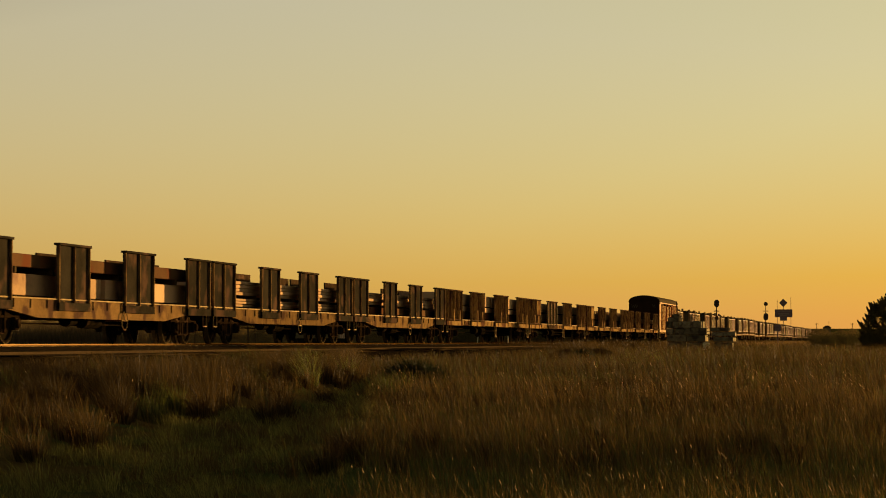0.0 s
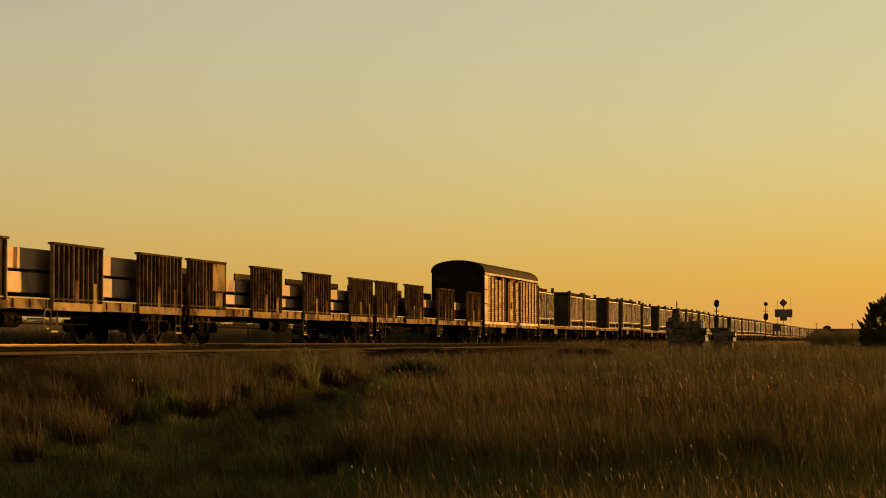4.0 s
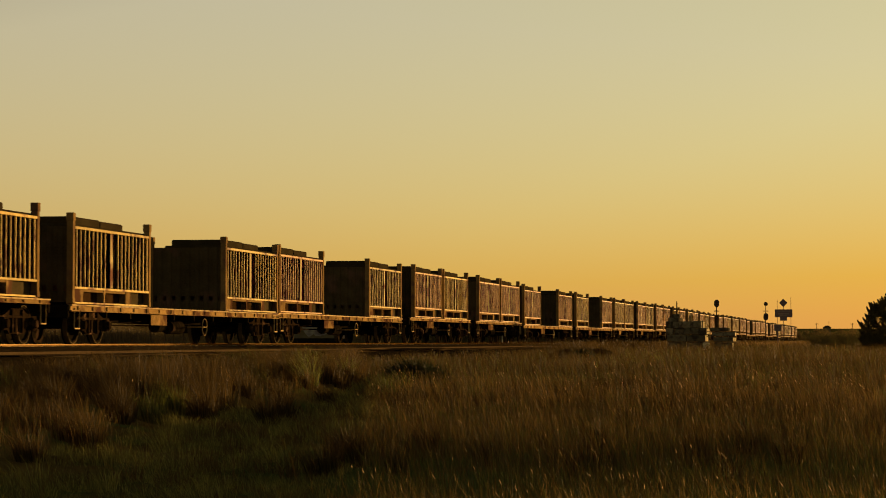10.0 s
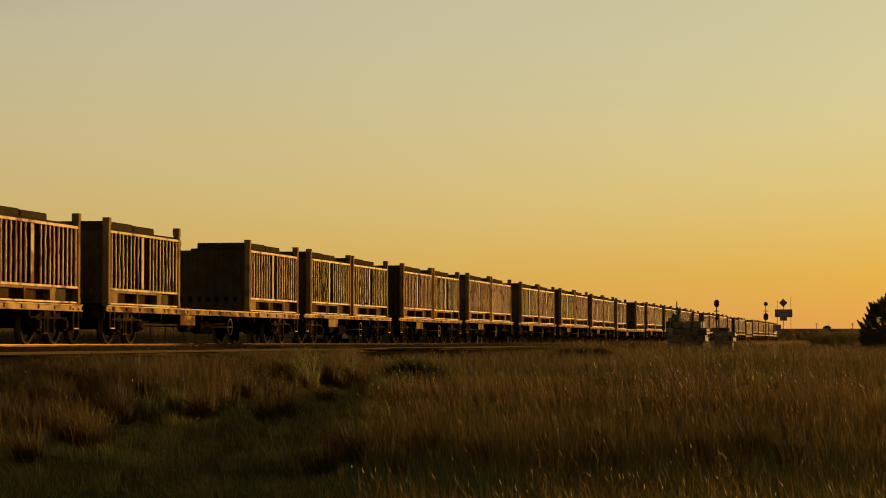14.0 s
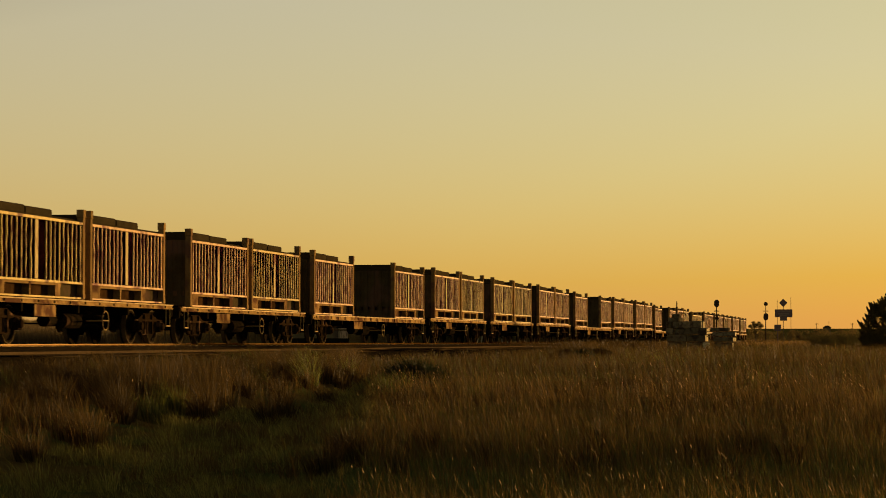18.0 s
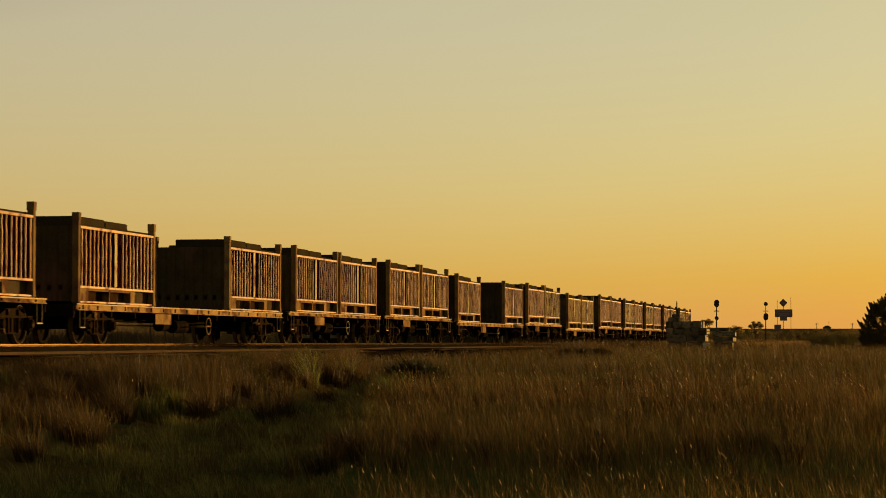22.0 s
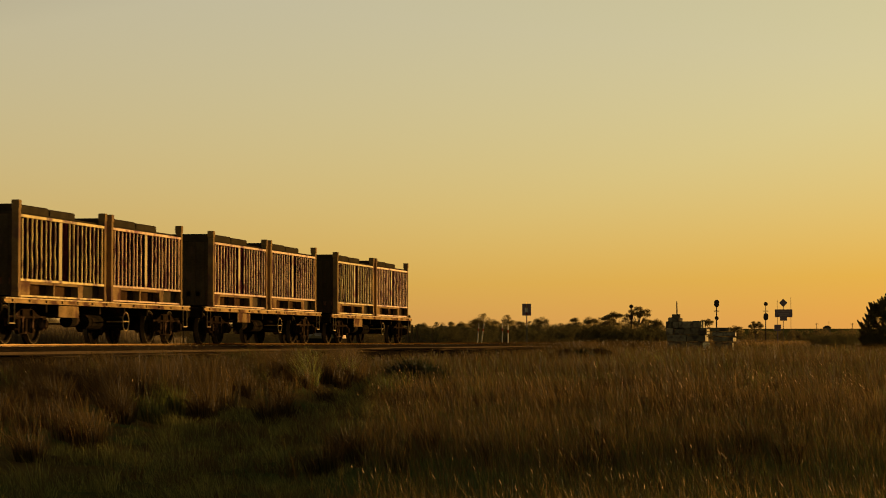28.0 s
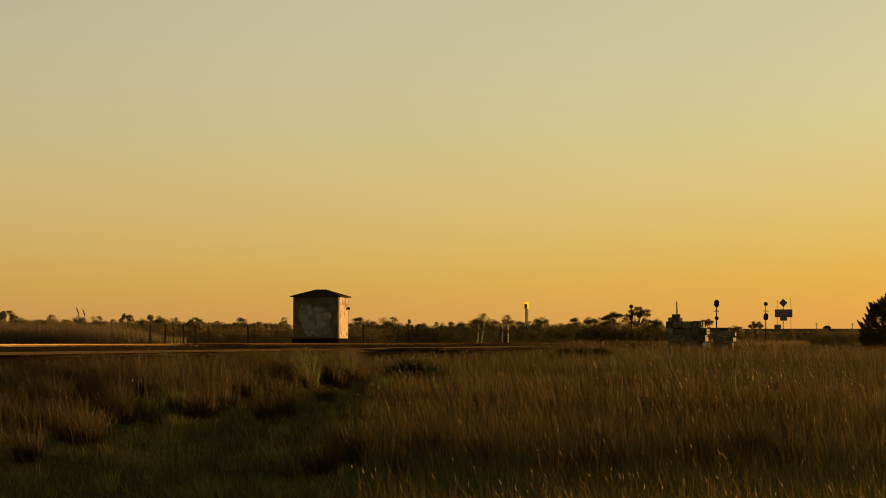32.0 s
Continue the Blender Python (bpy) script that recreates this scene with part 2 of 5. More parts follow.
# ---- ground ----
R_STEP = [(0, -1.5), (18, -1.36), (21, -1.3), (25, -1.18), (30, -1.05), (40, -0.86), (50, -0.7), (60, -0.58), (80, -0.48), (120, -0.42), (250, -0.35), (600, 0.2), (1500, 4.5), (3000, 15.5), (4500, 25.0)]
WAY = [(10, -1.8, 1.9), (15, -2.2, 1.7), (20, -2.75, 1.5), (22, -2.7, 1.45), (26.5, -2.5, 1.5), (30, -2.4, 1.25), (34, -2.0, 0.85), (38, -1.65, 0.4), (42, -1.5, 0.0)]


def steps(x, table, col=1):
    return float(np.interp(x, [r[0] for r in table], [r[col] for r in table]))


def ground_z(x, y):
    r = math.hypot(x, y)
    z = steps(r, R_STEP)
    if y > 15.0:
        k = min(1.0, (y - 15.0) / 12.0)
        z = z * (1 - k) + max(z, -0.12) * k
    if 12.0 < y < 29.0:
        k = min(1.0, min(y - 12.0, 29.0 - y) / 2.5)
        z = z * (1 - k) + min(z, -0.5) * k
    if r < 120:
        depth, lat = x * CA + y * SA, x * SA - y * CA
        bump = noise.noise((x * 0.35, y * 0.35, 0)) * 0.035 + noise.noise((x * 1.1, y * 1.1, 5)) * 0.035
        if 8 < depth < 42:
            off = abs(lat - steps(depth, WAY, 1)) / max(0.2, steps(depth, WAY, 2))
            if off < 1.3:
                z -= 0.1 * (1.3 - off)
                bump += noise.noise((x * 0.8, y * 0.8, 15)) * 0.1 + noise.noise((x * 2.2, y * 2.2, 25)) * 0.05
            elif lat < steps(depth, WAY, 1):
                z += min(0.16, 0.2 * (off - 1.3))
        z += bump * min(1, r / 10)
    return z


def build_ground():
    radii = [0.6]
    while radii[-1] < 4600:
        radii.append(radii[-1] * (1.025 if 14 < radii[-1] < 110 else 1.09) + 0.05)
    angles = []
    a = -math.pi
    while a < math.pi - 1e-6:
        angles.append(a)
        rel = (a - TURN + math.pi) % (2 * math.pi) - math.pi
        a += radians(0.4) if abs(rel) < radians(14) else radians(4)
    verts, faces, n = [(0, 0, ground_z(0, 0))], [], len(angles)
    for r in radii:
        for a in angles:
            x, y = r * math.cos(a), r * math.sin(a)
            verts.append((x, y, ground_z(x, y)))
    for j in range(n):
        faces.append((0, 1 + j, 1 + (j + 1) % n))
    for i in range(len(radii) - 1):
        for j in range(n):
            p, q = 1 + i * n + j, 1 + i * n + (j + 1) % n
            faces.append((p, p + n, q + n, q))
    me = bpy.data.meshes.new("ground")
    me.from_pydata(verts, [], faces)
    me.materials.append(M_SOIL)
    me.shade_smooth()
    tagged(new("ground", me), "dry grassy plain with a worn grass track, rising slightly to the horizon", "ground", "", "structure")


build_ground()

# ---- railway ----
MID = 20.76
NEAR = 19.54


def build_railway():
    # the gravel formation, with a low bank towards the field, its shade put into the colour
    prof = [(15.6, -0.2), (15.85, -0.185), (17.3, -0.185), (18.5, -0.15), (19.4, -0.06), (22.2, -0.06), (23.4, -0.3), (25.0, -0.55), (26.4, -1.1)]
    bm = bmesh.new()
    xs = [-60 + i * 1.2 for i in range(260)] + [252 + i * 30 for i in range(40)]
    rows = []
    for x in xs:
        rows.append([bm.verts.new((x, y + noise.noise((x * 0.6, y, 2)) * 0.12, z + noise.noise((x * 0.5, y * 2, 7)) * 0.02)) for y, z in prof])
    for a, b in zip(rows, rows[1:]):
        for i in range(len(prof) - 1):
            bm.faces.new((a[i], b[i], b[i + 1], a[i + 1]))
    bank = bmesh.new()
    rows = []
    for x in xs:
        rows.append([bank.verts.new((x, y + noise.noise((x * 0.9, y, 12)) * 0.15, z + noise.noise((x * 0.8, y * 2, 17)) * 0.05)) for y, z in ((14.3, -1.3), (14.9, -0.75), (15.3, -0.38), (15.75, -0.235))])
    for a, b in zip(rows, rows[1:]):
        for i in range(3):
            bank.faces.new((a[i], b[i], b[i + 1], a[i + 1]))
    tagged(new("bank", mesh_of(bank, "bank", M_SHADE)), "low bank beside the railway, its shade put into the colour", "bank", "", "structure")
    ob = new("ballast_bed", mesh_of(bm, "ballast_bed", M_BALLAST))
    tagged(ob, "brown gravel railway bed packed up to the rails", "railway bed", "", "structure")
    head = [(-0.075, -0.17), (0.075, -0.17), (0.075, -0.15), (0.012, -0.13), (0.012, -0.045), (0.036, -0.03), (0.036, 0), (-0.036, 0), (-0.036, -0.03), (-0.012, -0.045), (-0.012, -0.13), (-0.075, -0.15)]
    for side in (-0.8, 0.8):
        bm = prism([(MID + side + y, z) for y, z in head], -60, 1400)
        tagged(new("rail", mesh_of(bm, "rail", M_RAIL)), "worn steel running rail with a bright polished head", "rail", "rails of the main line", "structure")
    for off in (0.0, 1.6):
        bm = prism([(15.9 + off + y, z - 0.15) for y, z in head], -60, 120)
        tagged(new("rail", mesh_of(bm, "rail", M_OLDRAIL)), "old siding rail half sunk in gravel", "rail", "rails of the siding", "structure")
    sl = block(-0.12, 0.12, -1.3, 1.3, -0.24, -0.05, 0.015)
    me = mesh_of(sl, "sleeper", M_SLEEPER)
    bed = bpy.data.objects["ballast_bed"]
    for i in range(200):
        shared("sleeper", me, bed, pose(20 + i * 0.68, MID, 0))


build_railway()


# ---- the train: parts ----
def lathe(profile, seg=20, caps=True):
    """A turned body about the y axis from (y, radius) pairs."""
    bm = bmesh.new()
    rings = []
    for y, r in profile:
        rings.append([bm.verts.new((r * math.cos(2 * math.pi * k / seg), y, r * math.sin(2 * math.pi * k / seg))) for k in range(seg)])
    for a, b in zip(rings, rings[1:]):
        for k in range(seg):
            bm.faces.new((a[k], a[(k + 1) % seg], b[(k + 1) % seg], b[k]))
    if caps:
        bm.faces.new(rings[0])
        bm.faces.new(rings[-1])
    bmesh.ops.recalc_face_normals(bm, faces=bm.faces[:])
    return bm


MESH_WHEEL = mesh_of(lathe([(-0.09, 0.1), (-0.09, 0.16), (-0.03, 0.2), (-0.02, 0.36), (-0.07, 0.38), (-0.07, 0.455), (0.045, 0.46), (0.05, 0.485), (0.075, 0.485), (0.08, 0.37), (0.03, 0.35), (0.02, 0.2), (0.06, 0.1)]), "wheel", M_UNDER)
MESH_TREAD = mesh_of(lathe([(-0.074, 0.435), (-0.076, 0.452), (-0.072, 0.459), (0.04, 0.462), (0.04, 0.44), (-0.07, 0.435)], 20, False), "tread", M_WHEEL)
MESH_AXLE = mesh_of(rod((0, -1.02, 0), (0, 1.02, 0), 0.075, None, 10), "axle", M_UNDER)
MESH_AXLEBOX = mesh_of(add_to(block(-0.14, 0.14, -0.1, 0.1, -0.15, 0.15, 0.03), lathe([(-0.16, 0.06), (-0.15, 0.1), (-0.09, 0.11)], 12)), "axlebox", M_BOGIE)
MESH_SPRING = mesh_of(add_to(rod((-0.12, 0, -0.17), (-0.12, 0, 0.17), 0.075), rod((0.12, 0, -0.17), (0.12, 0, 0.17), 0.075)), "spring", M_BOGIE)


def side_frame_mesh():
    outer = [(-1.15, 0.42), (-1.15, 0.62), (-0.75, 0.68), (-0.35, 0.82), (0.35, 0.82), (0.75, 0.68), (1.15, 0.62), (1.15, 0.42), (0.7, 0.42), (0.45, 0.24), (-0.45, 0.24), (-0.7, 0.42)]
    bm = plate(outer, -0.05, 0.05)
    block(-1.2, 1.2, -0.085, -0.05, 0.6, 0.66, 0.008, bm)
    block(-0.36, -0.28, -0.09, -0.05, 0.26, 0.8, 0.008, bm)
    block(0.28, 0.36, -0.09, -0.05, 0.26, 0.8, 0.008, bm)
    return mesh_of(bm, "side_frame", M_BOGIE)


MESH_FRAME = side_frame_mesh()
MESH_BOLSTER = mesh_of(block(-0.22, 0.22, -1.0, 1.0, 0.4, 0.72, 0.03, block(-0.35, 0.35, -0.2, 0.2, 0.68, 0.8, 0.02)), "bogie", M_UNDER)


def bogie(parent, x, mid=1.22):
    """A four-wheeled bogie; wagon coordinates have y = 0 at the near side and z = 0 at the rail."""
    b = shared("bogie", MESH_BOLSTER, parent, pose(x, mid, 0))
    for side in (-1, 1):
        shared("side_frame", MESH_FRAME, b, pose(0, side * 1.0, 0, 0, 0, 0 if side < 0 else 180))
        shared("spring", MESH_SPRING, b, pose(0, side * 1.0, 0.45))
        for ax in (-0.9, 0.9):
            shared("axlebox", MESH_AXLEBOX, b, pose(ax, side * 1.06, 0.47, 0, 0, 0 if side < 0 else 180))
    for ax in (-0.9, 0.9):
        shared("axle", MESH_AXLE, b, pose(ax, 0, 0.46))
        for side in (-1, 1):
            w = shared("wheel", MESH_WHEEL, b, pose(ax, side * 0.8, 0.46, 0, 0, 0 if side < 0 else 180))
            w["label"] = "steel wheel with a bright worn tread"
            shared("tread", MESH_TREAD, b, pose(ax, side * 0.801, 0.46, 0, 0, 0 if side < 0 else 180))
    return b


def ring(centre, radius, tube, bm, seg=18):
    """A hoop in the x-z plane."""
    c = Vector(centre)
    pts = [c + Vector((radius * math.cos(2 * math.pi * k / seg), 0, radius * math.sin(2 * math.pi * k / seg))) for k in range(seg)]
    for k in range(seg):
        rod(pts[k], pts[(k + 1) % seg], tube, None, 5, bm)
    return bm


def underparts(w, x0, x1, deck, sill=0.24, belly=0.0):
    """Sills, floor, headstocks, couplers, steps, handbrake and brake gear of a wagon from x0 to x1."""
    for name, ya, yb in (("near_sill", 0.03, 0.13), ("far_sill", 2.31, 2.41)):
        low = deck - sill
        if belly:
            prof = [(x0, deck - 0.01), (x0, low), (x0 + 2.0, low), (x0 + 4.2, low - belly), (x1 - 4.2, low - belly), (x1 - 2.0, low), (x1, low), (x1, deck - 0.01)]
        else:
            prof = [(x0, deck - 0.01), (x0, low), (x1, low), (x1, deck - 0.01)]
        bm = plate(prof, ya, yb)
        if name == "near_sill":
            part("sill_flange", block(x0, x1, -0.004, 0.03, deck - 0.045, deck - 0.008, 0.006), M_EDGE, w, "flange along the sill, its highlight put into the colour")
            if not belly:
                block(x0, x1, 0.0, 0.03, low, low + 0.03, 0.006, bm)
            k = x0 + 0.5
            while k < x1 - 0.3:
                block(k, k + 0.05, 0.005, 0.03, low + 0.03, deck - 0.05, 0.0, bm)
                k += 1.07
        part("side_sill", bm, M_STIFF if belly else M_SILL, w, "scuffed rust-brown side sill")
    part("floor", block(x0, x1, 0.13, 2.31, deck - 0.09, deck - 0.03), M_DECK, w)
    part("centre_sill", block(x0 + 0.1, x1 - 0.1, 1.02, 1.42, deck - 0.42, deck - 0.09, 0.02), M_UNDER, w)
    k = x0 + 2.9
    while k < x1 - 2.6:
        part("cross_bearer", block(k, k + 0.12, 0.14, 2.3, deck - 0.33, deck - 0.09, 0.01), M_UNDER, w)
        k += 1.9
    for x, d in ((x0, -1), (x1, 1)):
        part("headstock", block(min(x, x + d * 0.12), max(x, x + d * 0.12), 0.06, 2.38, deck - 0.34, deck - 0.02, 0.02), M_UNDER, w)
        bm = block(min(x + d * 0.1, x + d * 0.5), max(x + d * 0.1, x + d * 0.5), 1.12, 1.32, 0.75, 0.98, 0.03)
        block(min(x + d * 0.42, x + d * 0.62), max(x + d * 0.42, x + d * 0.62), 1.04, 1.42, 0.7, 1.02, 0.05, bm)
        part("coupler", bm, M_UNDER, w)
        part("air_hose", rod((x + d * 0.16, 1.62, deck - 0.12), (x + d * 0.3, 1.6, deck - 0.62), 0.032, 0.028, 6), M_UNDER, w)
        bm = rod((x - d * 0.25, 0.02, deck - 0.1), (x - d * 0.25, 0.02, deck - 0.62), 0.016, None, 6)
        rod((x - d * 0.6, 0.02, deck - 0.1), (x - d * 0.6, 0.02, deck - 0.62), 0.016, None, 6, bm)
        rod((x - d * 0.25, 0.02, deck - 0.6), (x - d * 0.6, 0.02, deck - 0.6), 0.018, None, 6, bm)
        part("step", bm, M_EDGE, w, "bent bar step below the sill")
    mid = (x0 + x1) / 2
    bm = ring((mid + 1.3, -0.02, deck - 0.5), 0.24, 0.016, bmesh.new())
    rod((mid + 1.3, -0.02, deck - 0.5), (mid + 1.3, 0.5, deck - 0.5), 0.02, None, 6, bm)
    rod((mid + 1.06, -0.02, deck - 0.5), (mid + 1.54, -0.02, deck - 0.5), 0.012, None, 5, bm)
    part("handbrake_wheel", bm, M_EDGE, w, "spoked handbrake wheel, its glint put into the colour")
    part("brake_cylinder", rod((mid - 1.2, 0.7, deck - 0.5), (mid - 0.5, 0.7, deck - 0.5), 0.17, 0.15, 12), M_UNDER, w)
    part("air_reservoir", rod((mid - 0.3, 0.6, deck - 0.52), (mid + 0.8, 0.6, deck - 0.52), 0.19, None, 12), M_UNDER, w)
    part("brake_rod", rod((x0 + 2.4, 0.95, 0.5), (x1 - 2.4, 0.95, 0.5), 0.02, None, 6), M_UNDER, w)
    if sill < 0.27:
        part("data_plate", block(mid - 3.6, mid - 2.2, 0.0, 0.02, deck - sill - belly - 0.3, deck - sill - belly - 0.02, 0.006), M_DECK, w, "large scuffed plate hung below the sill")


def container_wagon(slots, deck):
    if slots == 2:
        w = thing("container_wagon", "rust-brown two-slot skeletal container wagon on two bogies", "rail wagon", "container wagons of the train")
        x0, x1, bo = -0.75, 13.24, (1.0, 11.5)
    else:
        w = thing("container_wagon", "long rust-brown three-slot container wagon with its middle slot empty", "rail wagon", "container wagons of the train")
        x0, x1, bo = -0.05, 19.45, (1.9, 17.5)
    underparts(w, x0, x1, deck, 0.14 if slots == 2 else 0.18)
    for b in bo:
        bogie(w, b)
    for x in ((0.1, 5.8, 6.5, 12.2) if slots == 2 else (0.1, 5.8, 6.6, 12.5, 13.3, 19.0)):
        part("twist_lock", block(x, x + 0.2, 0.0, 0.2, deck - 0.005, deck + 0.015, 0.004), M_DECK, w)
    return w


def bent_rib(seed, paint):
    """An upright rib knocked about by loading: a bar with bends along its height."""
    rnd = random.Random(seed)
    zs = (0.42, 0.66, 0.86, 1.02, 1.2, 1.42, 1.62, 1.82)
    bm = bmesh.new()
    rows = []
    knock = rnd.choice((0.15, 0.2, 0.35, 1.0))
    for i, z in enumerate(zs):
        free = 0 if i in (0, len(zs) - 1) else knock
        ox, oy = rnd.uniform(-0.013, 0.013) * free, rnd.uniform(-0.01, 0.014) * free
        rows.append([bm.verts.new((x + ox, y + oy, z)) for x, y in ((-0.027, 0.05), (-0.027, 0.024), (-0.019, 0.014), (0.019, 0.014), (0.027, 0.024), (0.027, 0.05))])
    for a, b in zip(rows, rows[1:]):
        for k in range(5):
            bm.faces.new((a[k], a[k + 1], b[k + 1], b[k]))
    bmesh.ops.recalc_face_normals(bm, faces=bm.faces[:])
    return mesh_of(bm, "rib", paint)


def dented_sheet(seed):
    """The side sheet between the ribs, pushed in and out by its loads."""
    rnd = random.Random(seed)
    bm = bmesh.new()
    nx, nz = 36, 9
    rows = []
    for i in range(nx + 1):
        x = 0.1 + 5.86 * i / nx
        col = []
        for j in range(nz + 1):
            z = 0.4 + 1.46 * j / nz
            dent = noise.noise((x * 1.3 + seed * 9, z * 1.7, seed)) * 0.03 + rnd.uniform(-0.004, 0.004)
            col.append(bm.verts.new((x, 0.046 + (0 if i in (0, nx) or j in (0, nz) else max(-0.006, dent)), z)))
        rows.append(col)
    for a, b in zip(rows, rows[1:]):
        for j in range(nz):
            bm.faces.new((a[j], b[j], b[j + 1], a[j + 1]))
    bmesh.ops.solidify(bm, geom=bm.faces[:], thickness=-0.012)
    bmesh.ops.recalc_face_normals(bm, faces=bm.faces[:])
    return bm


def container(paint, seed):
    """A ribbed open mineral container, x 0 to 6.06 along the train, z = 0 at its foot."""
    rnd = random.Random(seed)
    kind = M_BOX.index(paint)
    word = ("ochre", "purplish red", "faded brown")[kind]
    c = thing("container", f"{word} ribbed steel half-height container with dark tarpaulin lids", "container", "containers of the train")
    part("floor", block(0.05, 6.01, 0.2, 2.24, 0.3, 0.44), M_BAR, c)
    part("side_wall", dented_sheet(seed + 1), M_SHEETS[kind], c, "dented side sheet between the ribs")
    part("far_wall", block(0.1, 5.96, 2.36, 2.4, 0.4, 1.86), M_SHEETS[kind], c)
    for x, d in ((0.05, -0.035), (6.01, 0.035)):
        line = [(0.14, 0)]
        for k in range(7):
            y = 0.24 + k * 0.29
            line += [(y, 0), (y + 0.04, d), (y + 0.14, d), (y + 0.18, 0)]
        line.append((2.3, 0))
        pts = [(x + o, y) for y, o in line] + [(x + o - d * 0.6, y) for y, o in line[::-1]]
        bm = bmesh.new()
        low, high = [bm.verts.new((px, py, 0.03)) for px, py in pts], [bm.verts.new((px, py, 1.9)) for px, py in pts]
        for k in range(len(pts)):
            j = (k + 1) % len(pts)
            bm.faces.new((low[k], low[j], high[j], high[k]))
        n = len(line)
        for ring_ in (low, high):
            for k in range(n - 1):
                bm.faces.new((ring_[k], ring_[k + 1], ring_[2 * n - 2 - k], ring_[2 * n - 1 - k]))
        bmesh.ops.recalc_face_normals(bm, faces=bm.faces[:])
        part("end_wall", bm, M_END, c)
    for x in (0.0, 5.9):
        for y in (0.0, 2.28):
            bm = block(x, x + 0.16, y, y + 0.16, 0.0, 2.22, 0.012)
            block(x - 0.014, x + 0.174, y - 0.012, y + 0.172, 2.02, 2.22, 0.01, bm)
            block(x - 0.01, x + 0.17, y - 0.008, y + 0.168, 0.0, 0.14, 0.01, bm)
            part("corner_post", bm, M_POST, c)
    for y in (0.0, 2.34):
        part("top_rail", block(0.16, 5.9, y, y + 0.1, 1.83, 1.9, 0.01), paint, c)
        part("bottom_rail", block(0.16, 5.9, y, y + 0.1, 0.36, 0.42, 0.01), paint, c)
        part("foot_rail", block(0.16, 5.9, y + 0.02, y + 0.1, 0.0, 0.045, 0.006), paint, c)
    # the foot: two fork pockets between cheeks, then a shallow recess; recess shade put into the colour
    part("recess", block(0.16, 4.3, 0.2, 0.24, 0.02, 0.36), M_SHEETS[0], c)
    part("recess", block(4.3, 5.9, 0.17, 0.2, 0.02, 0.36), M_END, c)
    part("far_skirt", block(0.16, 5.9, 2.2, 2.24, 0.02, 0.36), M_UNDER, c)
    for x0, x1 in ((0.17, 0.82), (2.32, 2.44), (4.02, 4.4)):
        prof = [(x0, 0.04), (x0, 0.355), (x1, 0.355), (x1, 0.3), (x1 - min(0.05, (x1 - x0) / 3), 0.24), (x1 - min(0.05, (x1 - x0) / 3), 0.04)]
        part("fork_pocket_cheek", plate(prof, 0.012, 0.2), M_DECK, c)
    for x0, x1 in ((0.82, 2.32), (2.44, 4.02)):
        part("fork_pocket_lintel", block(x0, x1, 0.02, 0.19, 0.3, 0.358, 0.008), M_POST, c)
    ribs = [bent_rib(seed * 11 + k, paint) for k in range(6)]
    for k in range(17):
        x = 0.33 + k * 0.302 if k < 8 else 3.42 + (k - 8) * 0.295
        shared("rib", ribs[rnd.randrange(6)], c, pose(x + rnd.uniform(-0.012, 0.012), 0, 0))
    px = 2.72 + rnd.uniform(-0.06, 0.06)
    part("marker_plate", block(px, px + 0.2, 0.004, 0.02, 0.43, 1.82, 0.006), M_PLATE, c, "pale upright marker plate")
    part("lid", block(0.1, 5.96, 0.12, 1.95, 1.88, 1.965, 0.03), M_LID, c)
    for x0, x1, z in ((0.16, 2.3, 2.14), (2.34, 4.1, 2.12)):
        bm = block(x0, x1, 0.13, 1.75, 1.93, z, 0.03)
        block(x1 - 0.3, x1 + 0.03, 0.2, 1.6, 1.93, z - 0.035, 0.03, bm)
        part("tarpaulin_hump", bm, M_LID, c, "dark folded tarpaulin hump")
    return c


# ---- the steel flats and their loads ----
def side_panel(parent, x0, x1, ribbed, mat, label, top=2.43, bright=False, patched=False):
    z0 = 0.8
    y = -0.05
    p = part("side_panel", block(x0, x1, y + 0.06, y + 0.09, z0, top - 0.03), mat, parent, label)
    n = max(7, round((x1 - x0) / 0.31)) if ribbed else (4 if bright else 3)
    wd = 0.026 if ribbed else 0.03
    # stiffeners carry the light on their edges in their colour
    me = mesh_of(block(-wd, wd, y, y + 0.065, z0, top - 0.04, 0.008), "stiffener", M_EDGE if bright else M_STIFF)
    for k in range(n):
        shared("stiffener", me, p, pose(x0 + wd + (x1 - x0 - 2 * wd) * k / (n - 1), 0, 0))
    part("top_cap", block(x0 - 0.03, x1 + 0.03, y - 0.03, y + 0.14, top - 0.06, top, 0.012), mat, p)
    part("foot_band", block(x0, x1, y - 0.004, y + 0.06, z0, z0 + 0.2, 0.006), M_SILL if ribbed else mat, p, "worn foot band")
    if ribbed:
        part("cross_bar", block(x0, x1, y - 0.006, y + 0.03, 1.05, 1.1, 0.004), mat, p)
        for share, tall in ((0.42, 1.55), (0.8, 1.5)):
            k = x0 + (x1 - x0) * share
            part("patch_plate", block(k, k + 0.24, y - 0.008, y, 1.0, tall), M_DECK, p)
        part("end_edge", block(x0 - 0.01, x0 + 0.03, y - 0.008, y + 0.09, z0, top - 0.06, 0.006), M_DECK, p)
        part("end_edge", block(x1 - 0.03, x1 + 0.01, y - 0.008, y + 0.09, z0, top - 0.06, 0.006), M_DECK, p)
    if patched:
        part("patch_plate", block(x0 + (x1 - x0) * 0.62, x1 - 0.12, y - 0.012, y - 0.004, 1.55, top - 0.08), M_DECK, p, "large pale patch plate")
        part("patch_plate", block(x0 + (x1 - x0) * 0.7, x1 - 0.4, y - 0.012, y - 0.004, 1.1, 1.5), M_DECK, p)
    return p


